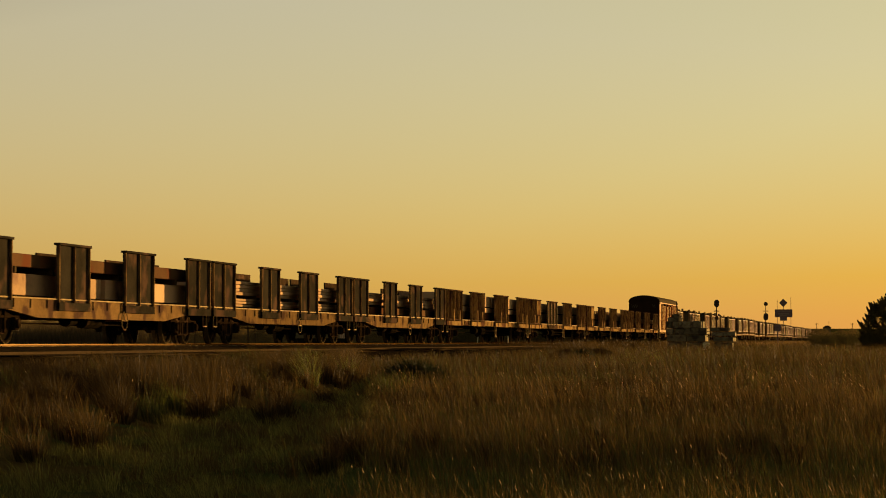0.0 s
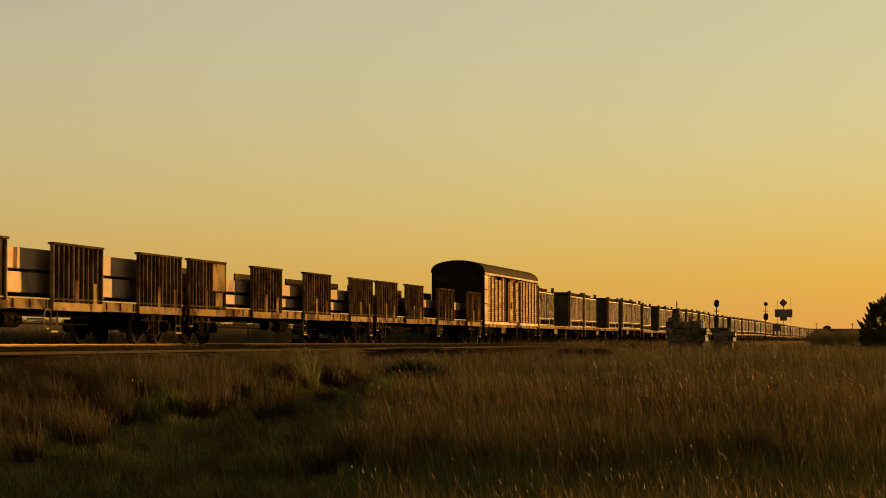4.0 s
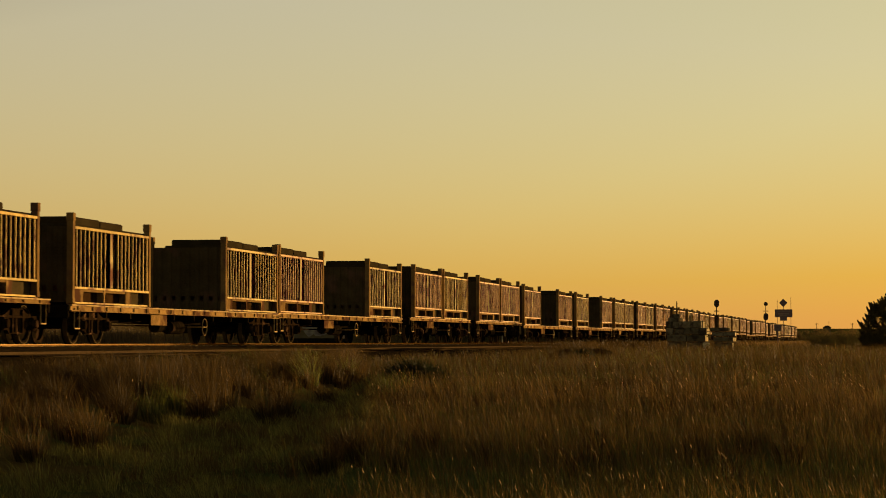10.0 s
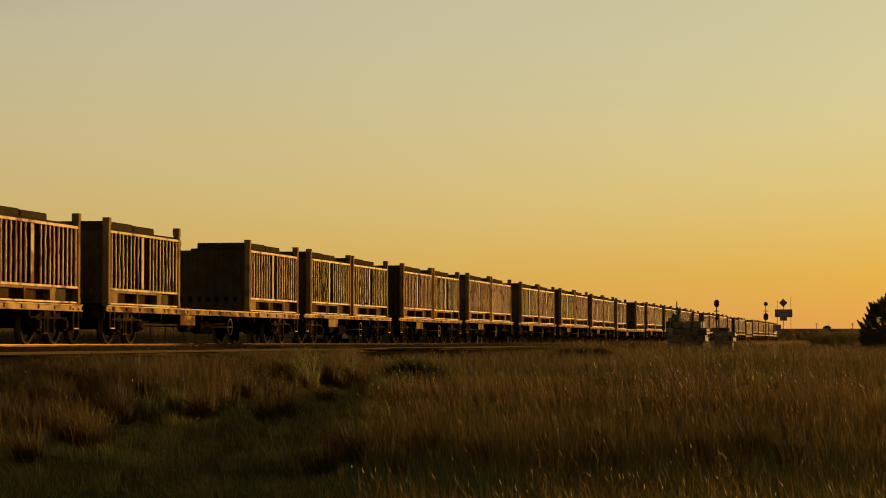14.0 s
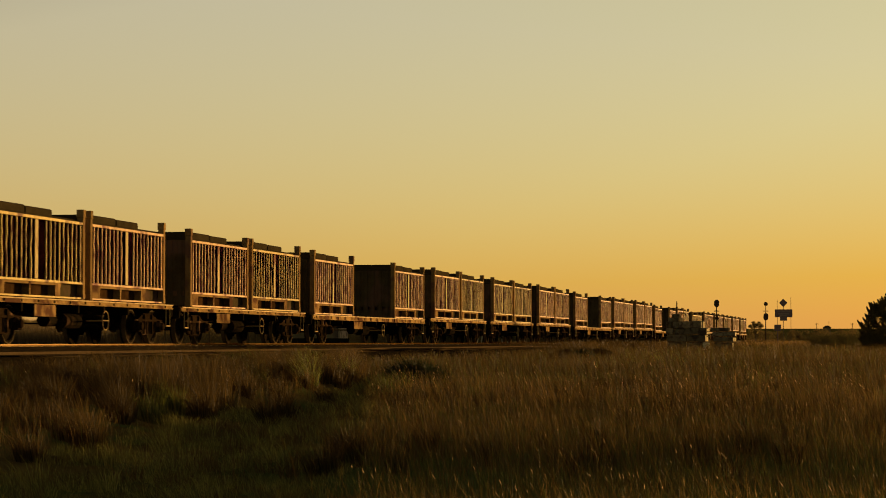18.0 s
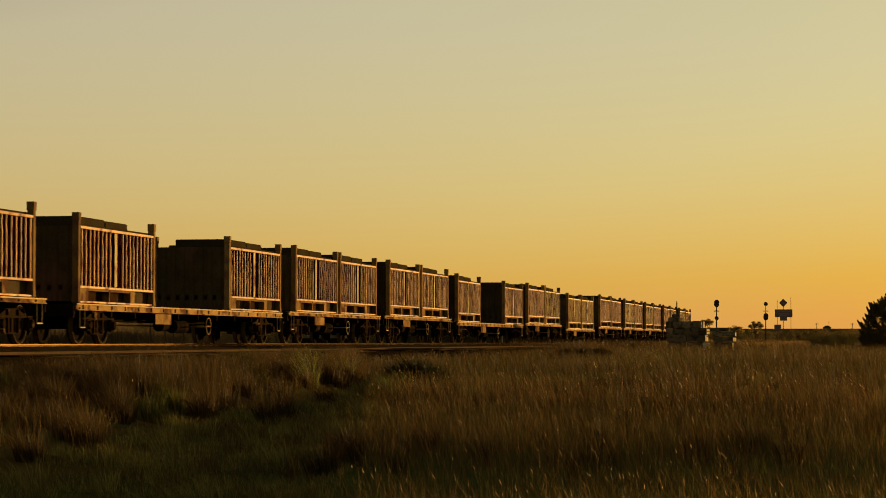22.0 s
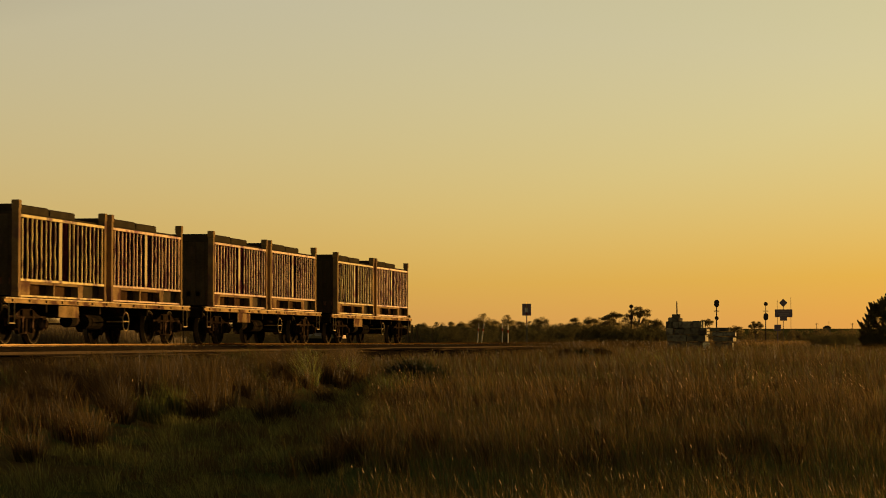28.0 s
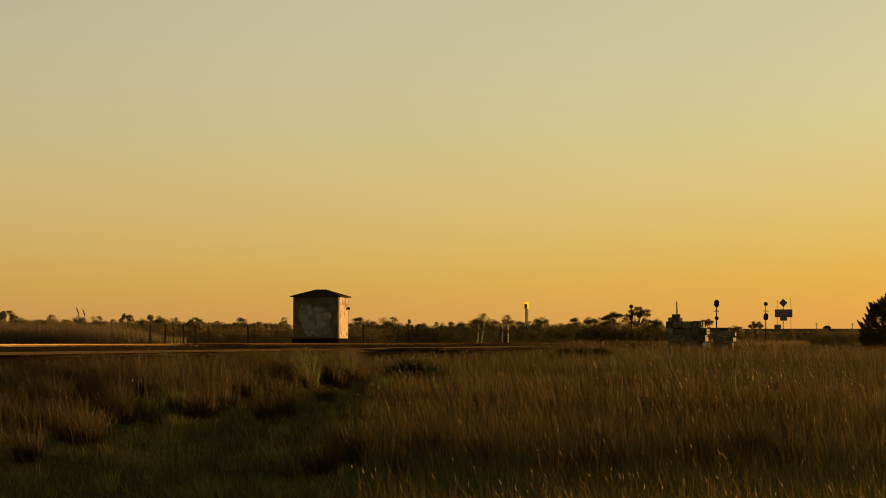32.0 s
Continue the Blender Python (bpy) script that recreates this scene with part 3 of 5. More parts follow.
def steel_wagon(length, panels, kind):
    """kind: belly (bowed sill, plain panels) or ribbed."""
    if kind == "belly":
        w = thing("steel_wagon", "dark brown flat wagon with bowed sills and upright side panels", "rail wagon", "steel wagons of the train")
        underparts(w, 0, length, 1.1, 0.28, 0.2)
    else:
        w = thing("steel_wagon", "dark brown flat wagon with ribbed upright side panels", "rail wagon", "steel wagons of the train")
        underparts(w, 0, length, 1.1, 0.28)
        for x in (panels[2][0] - 0.1, panels[3][1] - 0.45):
            bm = rod((x, -0.03, 0.84), (x, -0.03, 0.3), 0.022, None, 6)
            rod((x + 0.42, -0.03, 0.84), (x + 0.42, -0.03, 0.3), 0.022, None, 6, bm)
            rod((x - 0.02, -0.03, 0.3), (x + 0.44, -0.03, 0.3), 0.026, None, 6, bm)
            part("stirrup_step", bm, M_EDGE, w, "bent stirrup step below the sill, its glint put into the colour")
    for b in (2.1, length - 2.1):
        bogie(w, b)
    for i, (a, b, k) in enumerate(panels):
        side_panel(w, a, b, k == "ribs" or k == "patched", M_PANEL if k != "plain" else M_GREY, "", 2.43, k == "bright", k == "patched")
        far = block(a, b, 2.4, 2.46, 0.8, 2.39, 0.01)
        part("far_panel", far, M_PANEL, w)
    return w


def steel_load(length, layers, seed, deck):
    """Stacks of long plates and bars with timber between. layers: bottom, top, pieces, pale."""
    rnd = random.Random(seed)
    ld = thing("steel_load", "stack of long steel plates and bars on timber bearers", "steel stack", "steel stacks on the wagons")
    floor = -0.03
    for z0, z1, n, pale in layers:
        z0, z1 = z0 - deck, z1 - deck
        h = (z1 - z0) / n
        for i in range(n):
            a, b = 0.35 + rnd.uniform(0, 0.25), length - 0.35 - rnd.uniform(0, 0.3)
            cut = a + (b - a) * rnd.uniform(0.42, 0.58)
            for p, q in ((a, cut - 0.12), (cut + 0.12, b)):
                y = 0.26 + rnd.uniform(0, 0.14)
                part("steel_bar", block(p, q, y, 2.3 - rnd.uniform(0, 0.06), z0 + i * h + 0.006, z0 + (i + 1) * h - 0.006, 0.012), M_STEEL if pale else M_BAR, ld)
        k = 0.9
        while k < length - 0.8:
            part("timber_bearer", block(k, k + 0.12, 0.28, 2.3, floor, z0 + 0.006, 0.008), M_WOOD, ld)
            k += 2.45
        floor = z1 - 0.006
    return ld


# ---- the louvre van ----
def louvre_van():
    L, W, G, T = 17.3, 2.64, 3.46, 4.02
    v = thing("louvre_van", "weathered louvred goods van with an arched grey roof and sliding doors", "rail wagon")
    underparts(v, 0.1, L - 0.1, 1.0, 0.22)
    for b in (2.3, L - 2.3):
        bogie(v, b)
    def arch(k, lift=0.0):
        a = math.pi * k
        return W / 2 - (W / 2 + lift) * math.cos(a) * (1 - 0.06 * math.sin(a)) , G + (T - G + lift) * math.sin(a) ** 0.72
    top = [arch(k / 16) for k in range(17)]
    prof = [(0, 0.82)] + top + [(W, 0.82)]
    for x in (0.0, L - 0.08):
        bm = prism(prof, x, x + 0.08)
        e = part("end_wall", bm, M_VANEND, v, "dark red-brown van end")
        if x == 0.0:
            for i in range(9):
                stroke = block(-0.012, 0.0, -0.016, 0.016, -0.13, 0.13, 0.003)
                bmesh.ops.rotate(stroke, verts=stroke.verts, cent=(0, 0, 0), matrix=Matrix.Rotation(radians(24 if i % 2 else -14), 3, "X"))
                part("scrawl", stroke, M_SCRAWL, e, "faint pale scrawl").matrix_basis = pose(0, 0.4 + i * 0.09 + (1.25 if i > 2 else 0), 3.1 + 0.03 * (i % 3))
            for yy in (0.25, 0.9, 1.7, 2.35):
                part("end_post", block(-0.03, 0.0, yy, yy + 0.06, 0.85, 2.95, 0.006), M_VANEND, e)
    outer = [arch(k / 16, 0.04) for k in range(17)]
    part("roof", prism(outer + top[::-1], -0.06, L + 0.06), M_ROOF, v, "arched grey sheet roof")
    part("floor", block(0.08, L - 0.08, 0.05, W - 0.05, 0.9, 1.0), M_UNDER, v)
    part("gutter", block(-0.04, L + 0.04, -0.045, 0.02, 3.34, 3.46, 0.012), M_VAN, v)
    part("base_rail", block(0.0, L, -0.02, 0.04, 0.92, 1.06, 0.01), M_VAN, v)
    part("far_side", block(0.08, L - 0.08, W - 0.06, W, 0.9, 3.46), M_VANEND, v)
    part("side_lining", block(0.08, L - 0.08, 0.1, 0.14, 1.0, 3.4), M_VANEND, v)
    # bays: from, to, louvred
    bays = [(0.02, 1.0, False), (1.06, 2.0, True), (2.06, 3.05, True), (3.1, 4.15, True), (4.2, 5.3, True), (5.36, 6.2, True), (7.45, 9.15, True), (9.2, 10.95, True), (11.05, 12.0, True), (12.06, 13.05, True), (13.1, 14.1, True), (14.16, 15.15, True), (15.2, 16.25, True), (16.3, 17.25, True)]
    slats = {}
    for a, b, lou in bays:
        if not lou:
            for z0, z1 in ((1.08, 1.9), (1.95, 2.6), (2.65, 3.32)):
                part("side_sheet", block(a + 0.03, b - 0.03, 0.0, 0.06, z0, z1, 0.01), M_VAN, v)
            continue
        wd = round(b - a, 2)
        if wd not in slats:
            bm = bmesh.new()
            own = block(0.03, wd - 0.03, -0.01, 0.01, 0, 0.096, 0.003)
            bmesh.ops.rotate(own, verts=own.verts, cent=(0, 0, 0), matrix=Matrix.Rotation(radians(20), 3, "X"))
            add_to(bm, own)
            slats[wd] = mesh_of(bm, "louvre", M_VAN)
        for i in range(19):
            shared("louvre", slats[wd], v, pose(a, 0.06, 1.1 + i * 0.117))
        part("side_post", block(b - 0.02, b + 0.08, -0.015, 0.1, 1.04, 3.36, 0.012), M_VANPOST, v)
    for a, b in ((7.35, 11.0),):
        d = part("door_frame", block(a, b, -0.07, -0.03, 3.2, 3.3, 0.01), M_VANPOST, v, "sliding door frame")
        part("door_rail", block(a, b, -0.07, -0.03, 1.02, 1.12, 0.01), M_VANPOST, d)
        for x in (a, (a + b) / 2, b - 0.09):
            part("door_stile", block(x, x + 0.09, -0.065, -0.025, 1.1, 3.22, 0.01), M_VANPOST, d)
        part("door_handle", block(a + 0.2, a + 0.26, -0.12, -0.06, 1.8, 2.1, 0.01), M_UNDER, d)
    part("door_track", block(3.0, 11.4, -0.11, -0.03, 3.3, 3.36, 0.012), M_UNDER, v)
    for x in (3.9, 6.6, 9.1):
        part("roller", block(x, x + 0.5, -0.12, -0.02, 3.18, 3.34, 0.03), M_UNDER, v)
    return v


# ---- the train: make-up ----
K = 1.067
OFF = NEAR * math.tan(TURN)


def travel(t):
    u = (t - 16) / 16
    return K * (339.25 * u + 6.19 * u * u)


MOVERS = []


def runs(ob, x, y, z):
    """Books a thing of the train at x along it."""
    ob.matrix_basis = pose(x - travel(0) - OFF, y, z)
    MOVERS.append((ob, x, y, z))


# front of the first container, slots, height of the deck
WAGONS = [(-125.9, 3, 1.00), (-107.1, 3, 1.01), (-86.5, 2, 1.08), (-72.7, 3, 0.98), (-54.5, 3, 1.01), (-34.0, 2, 1.08), (-19.5, 2, 1.07), (-6.2, 3, 0.98),
          (13.8, 3, 1.00), (33.4, 2, 1.02), (47.9, 2, 1.04), (61.9, 2, 1.09), (76.9, 2, 1.08), (91.3, 2, 1.09), (105.2, 2, 1.05), (118.7, 3, 1.01),
          (138.9, 2, 1.08), (153.3, 2, 1.07), (167.7, 2, 1.09), (182.1, 3, 1.01), (201.9, 2, 1.07), (215.8, 2, 1.10), (229.7, 3, 0.98), (249.5, 2, 1.08),
          (264.6, 2, 0.86), (279.8, 2, 1.08), (294.1, 2, 1.08), (308.2, 2, 1.08), (322.7, 2, 1.09), (337.3, 2, 1.06)]


def build_train():
    rnd = random.Random(5)
    protos = {}
    boxes = [container(p, i) for i, p in enumerate(M_BOX)]
    used = set()
    for s, slots, deck in WAGONS:
        x = s * K
        key = (slots, deck)
        if key not in protos:
            protos[key] = w = container_wagon(slots, deck)
        else:
            w = copy_thing(protos[key], Matrix())
        if s == WAGONS[-1][0]:
            # the open end of the train
            part("end_platform", block(13.2, 13.7, 0.1, 2.3, deck - 0.13, deck - 0.03, 0.015), M_DECK, w)
            part("tail_hose", rod((13.66, 0.25, deck + 0.04), (13.72, 0.25, deck - 0.55), 0.04, 0.035, 8), M_UNDER, w, "black hanging brake hose")
            part("tail_bracket", block(13.6, 13.72, 0.15, 0.35, deck - 0.05, deck + 0.1, 0.02), M_UNDER, w)
        runs(w, x, NEAR, 0)
        for cx in ((0, 6.43) if slots == 2 else (0, 13.2)):
            i = rnd.choice((1, 1, 1, 2, 2, 0))
            if i not in used:
                c = boxes[i]
                used.add(i)
            else:
                c = copy_thing(boxes[i], Matrix())
            runs(c, x + cx, NEAR, deck + 0.012)
    van_x = 70.95 + travel(6)
    runs(louvre_van(), van_x, NEAR - 0.08, 0)
    # steel flats, by their distance at the start of the film
    base = travel(0)
    bell = [(0.05, 2.4, "plain"), (5.4, 7.6, "plain"), (10.3, 12.7, "plain"), (15.75, 17.95, "plain")]
    proto = steel_wagon(18.0, bell, "belly")
    for i, (x, layers) in enumerate(((50.8, [(1.14, 1.66, 1, True), (1.8, 2.12, 1, False)]),
                                     (69.0, [(1.14, 1.4, 3, True), (1.5, 1.95, 4, True)]),
                                     (87.2, [(1.14, 1.42, 1, False), (1.5, 1.98, 4, True)]))):
        w = proto if i == 0 else copy_thing(proto, Matrix())
        runs(w, x + base, NEAR, 0)
        runs(steel_load(18.0, layers, 20 + i, 1.1), x + base, NEAR, 1.1)
    ribbed = [(105.4, [(0.05, 3.9, "ribs"), (6.3, 9.9, "ribs"), (13.1, 17.0, "ribs"), (20.2, 23.9, "ribs")], [(1.18, 1.5, 1, False), (1.5, 1.74, 1, True), (1.79, 2.32, 1, True)]),
              (129.8, [(0.05, 4.1, "patched"), (7.1, 10.7, "bright"), (13.6, 17.1, "ribs"), (20.0, 23.7, "ribs")], [(1.2, 1.7, 1, True), (1.76, 2.27, 1, True)]),
              (154.2, [(0.05, 3.7, "patched"), (6.7, 10.2, "ribs"), (13.2, 16.9, "ribs"), (20.0, 23.7, "ribs")], [(1.2, 1.5, 1, True), (1.58, 1.95, 1, True)]),
              (178.6, [(0.05, 3.8, "ribs"), (5.6, 9.1, "ribs"), (12.4, 16.2, "ribs"), (19.6, 23.2, "ribs")], [(1.16, 1.5, 1, False), (1.54, 1.89, 1, True)])]
    for i, (x, panels, layers) in enumerate(ribbed):
        runs(steel_wagon(24.0, panels, "ribbed"), x + base, NEAR, 0)
        runs(steel_load(24.0, layers, 40 + i, 1.1), x + base, NEAR, 1.1)


build_train()


# ---- beside the line ----
def relay_hut():
    X, Y, _ = sight(598, 598, 126)
    z = 0.2
    h = thing("relay_hut", "small hut with hipped tin roof and faded white mural", "hut", m=pose(X, Y, z))
    W, L, E = 2.52, 2.5, 2.3
    part("plinth", block(-0.05, L + 0.05, -0.05, W + 0.05, -0.75, 0.04, 0.02), M_SHADE, h)
    part("front_wall", block(0, 0.12, 0, W, 0.04, E, 0.01), M_HUT, h)
    part("rear_wall", block(L - 0.12, L, 0, W, 0.04, E, 0.01), M_HUT, h)
    part("side_wall", block(0.12, L - 0.12, 0.0, 0.12, 0.04, E, 0.0), M_HUT_SUNLIT, h, "hut wall, its sunlight put into the pale colour")
    part("far_wall", block(0.12, L - 0.12, W - 0.12, W, 0.04, E, 0.0), M_HUT, h)
    bm = bmesh.new()
    o, t = 0.14, 0.06
    c = [bm.verts.new(p) for p in ((-o, -o, E), (L + o, -o, E), (L + o, W + o, E), (-o, W + o, E))]
    d = [bm.verts.new(p) for p in ((-o, -o, E + t), (L + o, -o, E + t), (L + o, W + o, E + t), (-o, W + o, E + t))]
    r = [bm.verts.new(p) for p in ((L / 2, W / 2 - 0.3, E + 0.44), (L / 2, W / 2 + 0.3, E + 0.44))]
    for i in range(4):
        j = (i + 1) % 4
        bm.faces.new((c[i], c[j], d[j], d[i]))
    bm.faces.new(c[::-1])
    bm.faces.new((d[0], d[1], r[0]))
    bm.faces.new((d[1], d[2], r[1], r[0]))
    bm.faces.new((d[2], d[3], r[1]))
    bm.faces.new((d[3], d[0], r[0], r[1]))
    bmesh.ops.recalc_face_normals(bm, faces=bm.faces[:])
    part("roof", bm, M_TIN, h, "dark hipped tin roof")
    # the mural: soft overlapping pale shapes on the shaded wall
    for k, (cy, cz, ry, rz) in enumerate(((1.05, 1.35, 0.42, 0.5), (1.0, 0.75, 0.6, 0.62), (0.62, 1.25, 0.3, 0.2), (1.6, 1.0, 0.42, 0.8), (1.95, 1.35, 0.28, 0.5))):
        bm = bmesh.new()
        vs = [bm.verts.new((-0.004 - 0.002 * k, cy + ry * math.cos(a) * (1 + 0.12 * math.sin(3 * a + k)), max(0.1, cz + rz * math.sin(a) * (1 + 0.1 * math.cos(2 * a + k))))) for a in [2 * math.pi * i / 24 for i in range(24)]]
        f = bm.faces.new(vs)
        bmesh.ops.recalc_face_normals(bm, faces=[f])
        bmesh.ops.solidify(bm, geom=[f], thickness=0.0015)
        part("mural_shape", bm, M_MURAL, h, "faded pale mural shape")
    part("lamp_box", block(L - 0.3, L - 0.15, -0.14, -0.0, 1.62, 1.78, 0.04), M_BLACK, h)
    part("conduit", rod((0.2, -0.02, 0.05), (0.2, -0.02, 2.28), 0.018, None, 6), M_GALV, h)


def signal(x, depth, top, lamps):
    """lamps: rows of (height of the centre, kind, half width, half height)."""
    X, Y, z1 = sight(x, top, depth)
    g = ground_z(X, Y)
    s = thing("signal", "dark railway colour-light signal on a slim mast", "signal", "railway signals", m=pose(X, Y, g, 0, 0, 10.95))
    part("mast", rod((0, 0, -0.2), (0, 0, z1 - g - 0.3), 0.06, 0.05, 8), M_BLACK, s)
    part("foundation", block(-0.25, 0.25, -0.25, 0.25, -0.3, 0.12, 0.03), M_SLEEPER, s)
    for row, kind, ry, rz in lamps:
        zz = CAM_Z + (605 - row) / 4081 * depth - g
        if kind == "shelf":
            part("platform", block(-0.2, 0.2, -ry, ry, zz - rz, zz + rz, 0.01), M_BLACK, s)
            continue
        p = part("backboard", plate_disc(ry, min(ry, rz), 2 * max(0.0, rz - ry)), M_BLACK, s)
        p.matrix_basis = pose(-0.12, 0, zz)
        for up in ((0.0,) if rz - ry < 0.08 else (-0.5 * (rz - ry) - 0.05, 0.5 * (rz - ry) + 0.05)):
            hood = lathe([(-0.24, 0.4 * ry), (-0.24, 0.46 * ry), (0.0, 0.46 * ry), (0.0, 0.4 * ry)], 12)
            part("hood", hood, M_BLACK, p).matrix_basis = pose(-0.06, 0, up, 0, 0, -90)
        part("face", plate_disc(ry * 0.6, min(ry, rz) * 0.6, 2 * max(0.0, rz - ry)), M_SIGN, p, "dull grey lamp face").matrix_basis = pose(-0.04, 0, 0)
        part("lamp_case", block(0.03, 0.25, -0.6 * ry, 0.6 * ry, -0.7 * rz, 0.7 * rz, 0.03), M_BLACK, p)
    part("ladder", rod((0.2, 0.05, 0.0), (0.1, 0.03, max(0.5, z1 - g - 1.4)), 0.02, None, 6), M_BLACK, s)
    return s


def plate_disc(ry, rz, straight):
    bm = bmesh.new()
    pts = []
    for i in range(20):
        a = 2 * math.pi * i / 20
        pts.append((ry * math.cos(a), rz * math.sin(a) + (straight / 2 if math.sin(a) > 0 else -straight / 2)))
    f = bm.faces.new([bm.verts.new((0, y, z)) for y, z in pts])
    bmesh.ops.solidify(bm, geom=[f], thickness=0.03)
    bmesh.ops.recalc_face_normals(bm, faces=bm.faces[:])
    return bm


def notice_sign():
    X, Y, _ = sight(1386, 600, 250)
    g = ground_z(X, Y)
    s = thing("notice_sign", "tall line-side sign with a diamond over two dark boards", "sign", m=pose(X, Y, g, 0, 0, 10.95))
    k = 250 / 4081
    def up(row):
        return CAM_Z + (605 - row) * k - g
    def side(x):
        return -(x - 1386) * k
    for name, x, top in (("post", 1386, 541), ("pole", 1375.5, 531), ("pole", 1399.5, 527)):
        part(name, rod((0, side(x), -0.2), (0, side(x), up(top)), 0.035 if name == "post" else 0.022, None, 8), M_GALV, s)
    bm = block(-0.07, -0.04, -0.32, 0.32, -0.32, 0.32, 0.01)
    bmesh.ops.rotate(bm, verts=bm.verts, cent=(0, 0, 0), matrix=Matrix.Rotation(radians(45), 3, "X"))
    d = part("diamond_board", bm, M_SIGN, s, "dark diamond board with a pale edge")
    d.matrix_basis = pose(0, 0, up(536.5))
    part("name_board", block(-0.09, -0.05, side(1402), side(1371), up(562), up(548), 0.01), M_SIGN, s)
    part("lower_board", block(-0.09, -0.05, side(1392.5), side(1380), up(568), up(561.5), 0.01), M_SIGN, s)
    for r0, r1, ya, yb in ((550.5, 552, 1399, 1374), (555, 557, 1396, 1377), (558.5, 560, 1393, 1380)):
        part("text_bar", block(-0.095, -0.09, side(ya), side(yb), up(r1), up(r0)), M_LETTER, s, "illegible pale line of writing")
    part("cabinet", block(-0.25, 0.25, side(1381.5), side(1370.5), up(586), up(575), 0.02), M_SIGN, s)
    part("cabinet_leg", rod((0, side(1376), -0.2), (0, side(1376), up(585)), 0.06, None, 8), M_SIGN, s)


def switch_stand():
    """The turning point indicator; its head swings through a right angle as the train clears."""
    X, Y, _ = sight(932, 600, 150)
    g = ground_z(X, Y)
    s = thing("point_indicator", "slim point indicator post with a turning target board", "indicator", m=pose(X, Y, g))
    def up(row):
        return CAM_Z + (605 - row) * 150 / 4081 - g
    part("post", rod((0, 0, -0.2), (0, 0, up(578)), 0.06, 0.05, 8), M_GALV, s)
    part("base_box", block(-0.3, 0.3, -0.25, 0.25, -0.1, 0.25, 0.03), M_UNDER, s)
    head = part("target", rod((0, 0, up(579)), (0, 0, up(541)), 0.03, None, 8), M_GALV, s, "turning target head")
    board = block(-0.015, 0.015, -0.29, 0.29, up(559), up(538), 0.006)
    part("board", board, M_SIGN, head, "dark square target board")
    part("face_patch", block(-0.022, -0.016, -0.1, 0.12, up(553), up(545), 0.0), M_STRIPE_W, head)
    for i, (a, b) in enumerate(((547, 553), (553, 559), (559, 566), (566, 573), (573, 580))):
        for x in (-0.1, 0.05):
            part("band", block(x, x + 0.05, -0.03, 0.03, up(b), up(a), 0.006), M_STRIPE_R if i % 2 else M_STRIPE_W, head)
    part("reflector", block(-0.14, 0.14, -0.006, 0.006, up(547), up(535.5), 0.003), M_AMBER, head, "amber reflector glass lit through by the sun")
    return head


def marker_posts():
    for x, lean in ((844, 4), (850, 8), (889, 0), (899, 0)):
        X, Y, _ = sight(x, 600, 150)
        g = ground_z(X, Y)
        hgt = CAM_Z + (605 - (573 if x != 899 else 576)) * 150 / 4081 - g
        p = thing("marker_post", "low white line-side marker post with a red band", "post", "marker posts", m=pose(X, Y, g, lean, 0, 0))
        part("stake", block(-0.035, 0.035, -0.035, 0.035, -0.2, hgt, 0.008), M_STRIPE_W, p)
        part("band", block(-0.04, 0.04, -0.04, 0.04, hgt - 0.5, hgt - 0.32, 0.005), M_STRIPE_R, p)


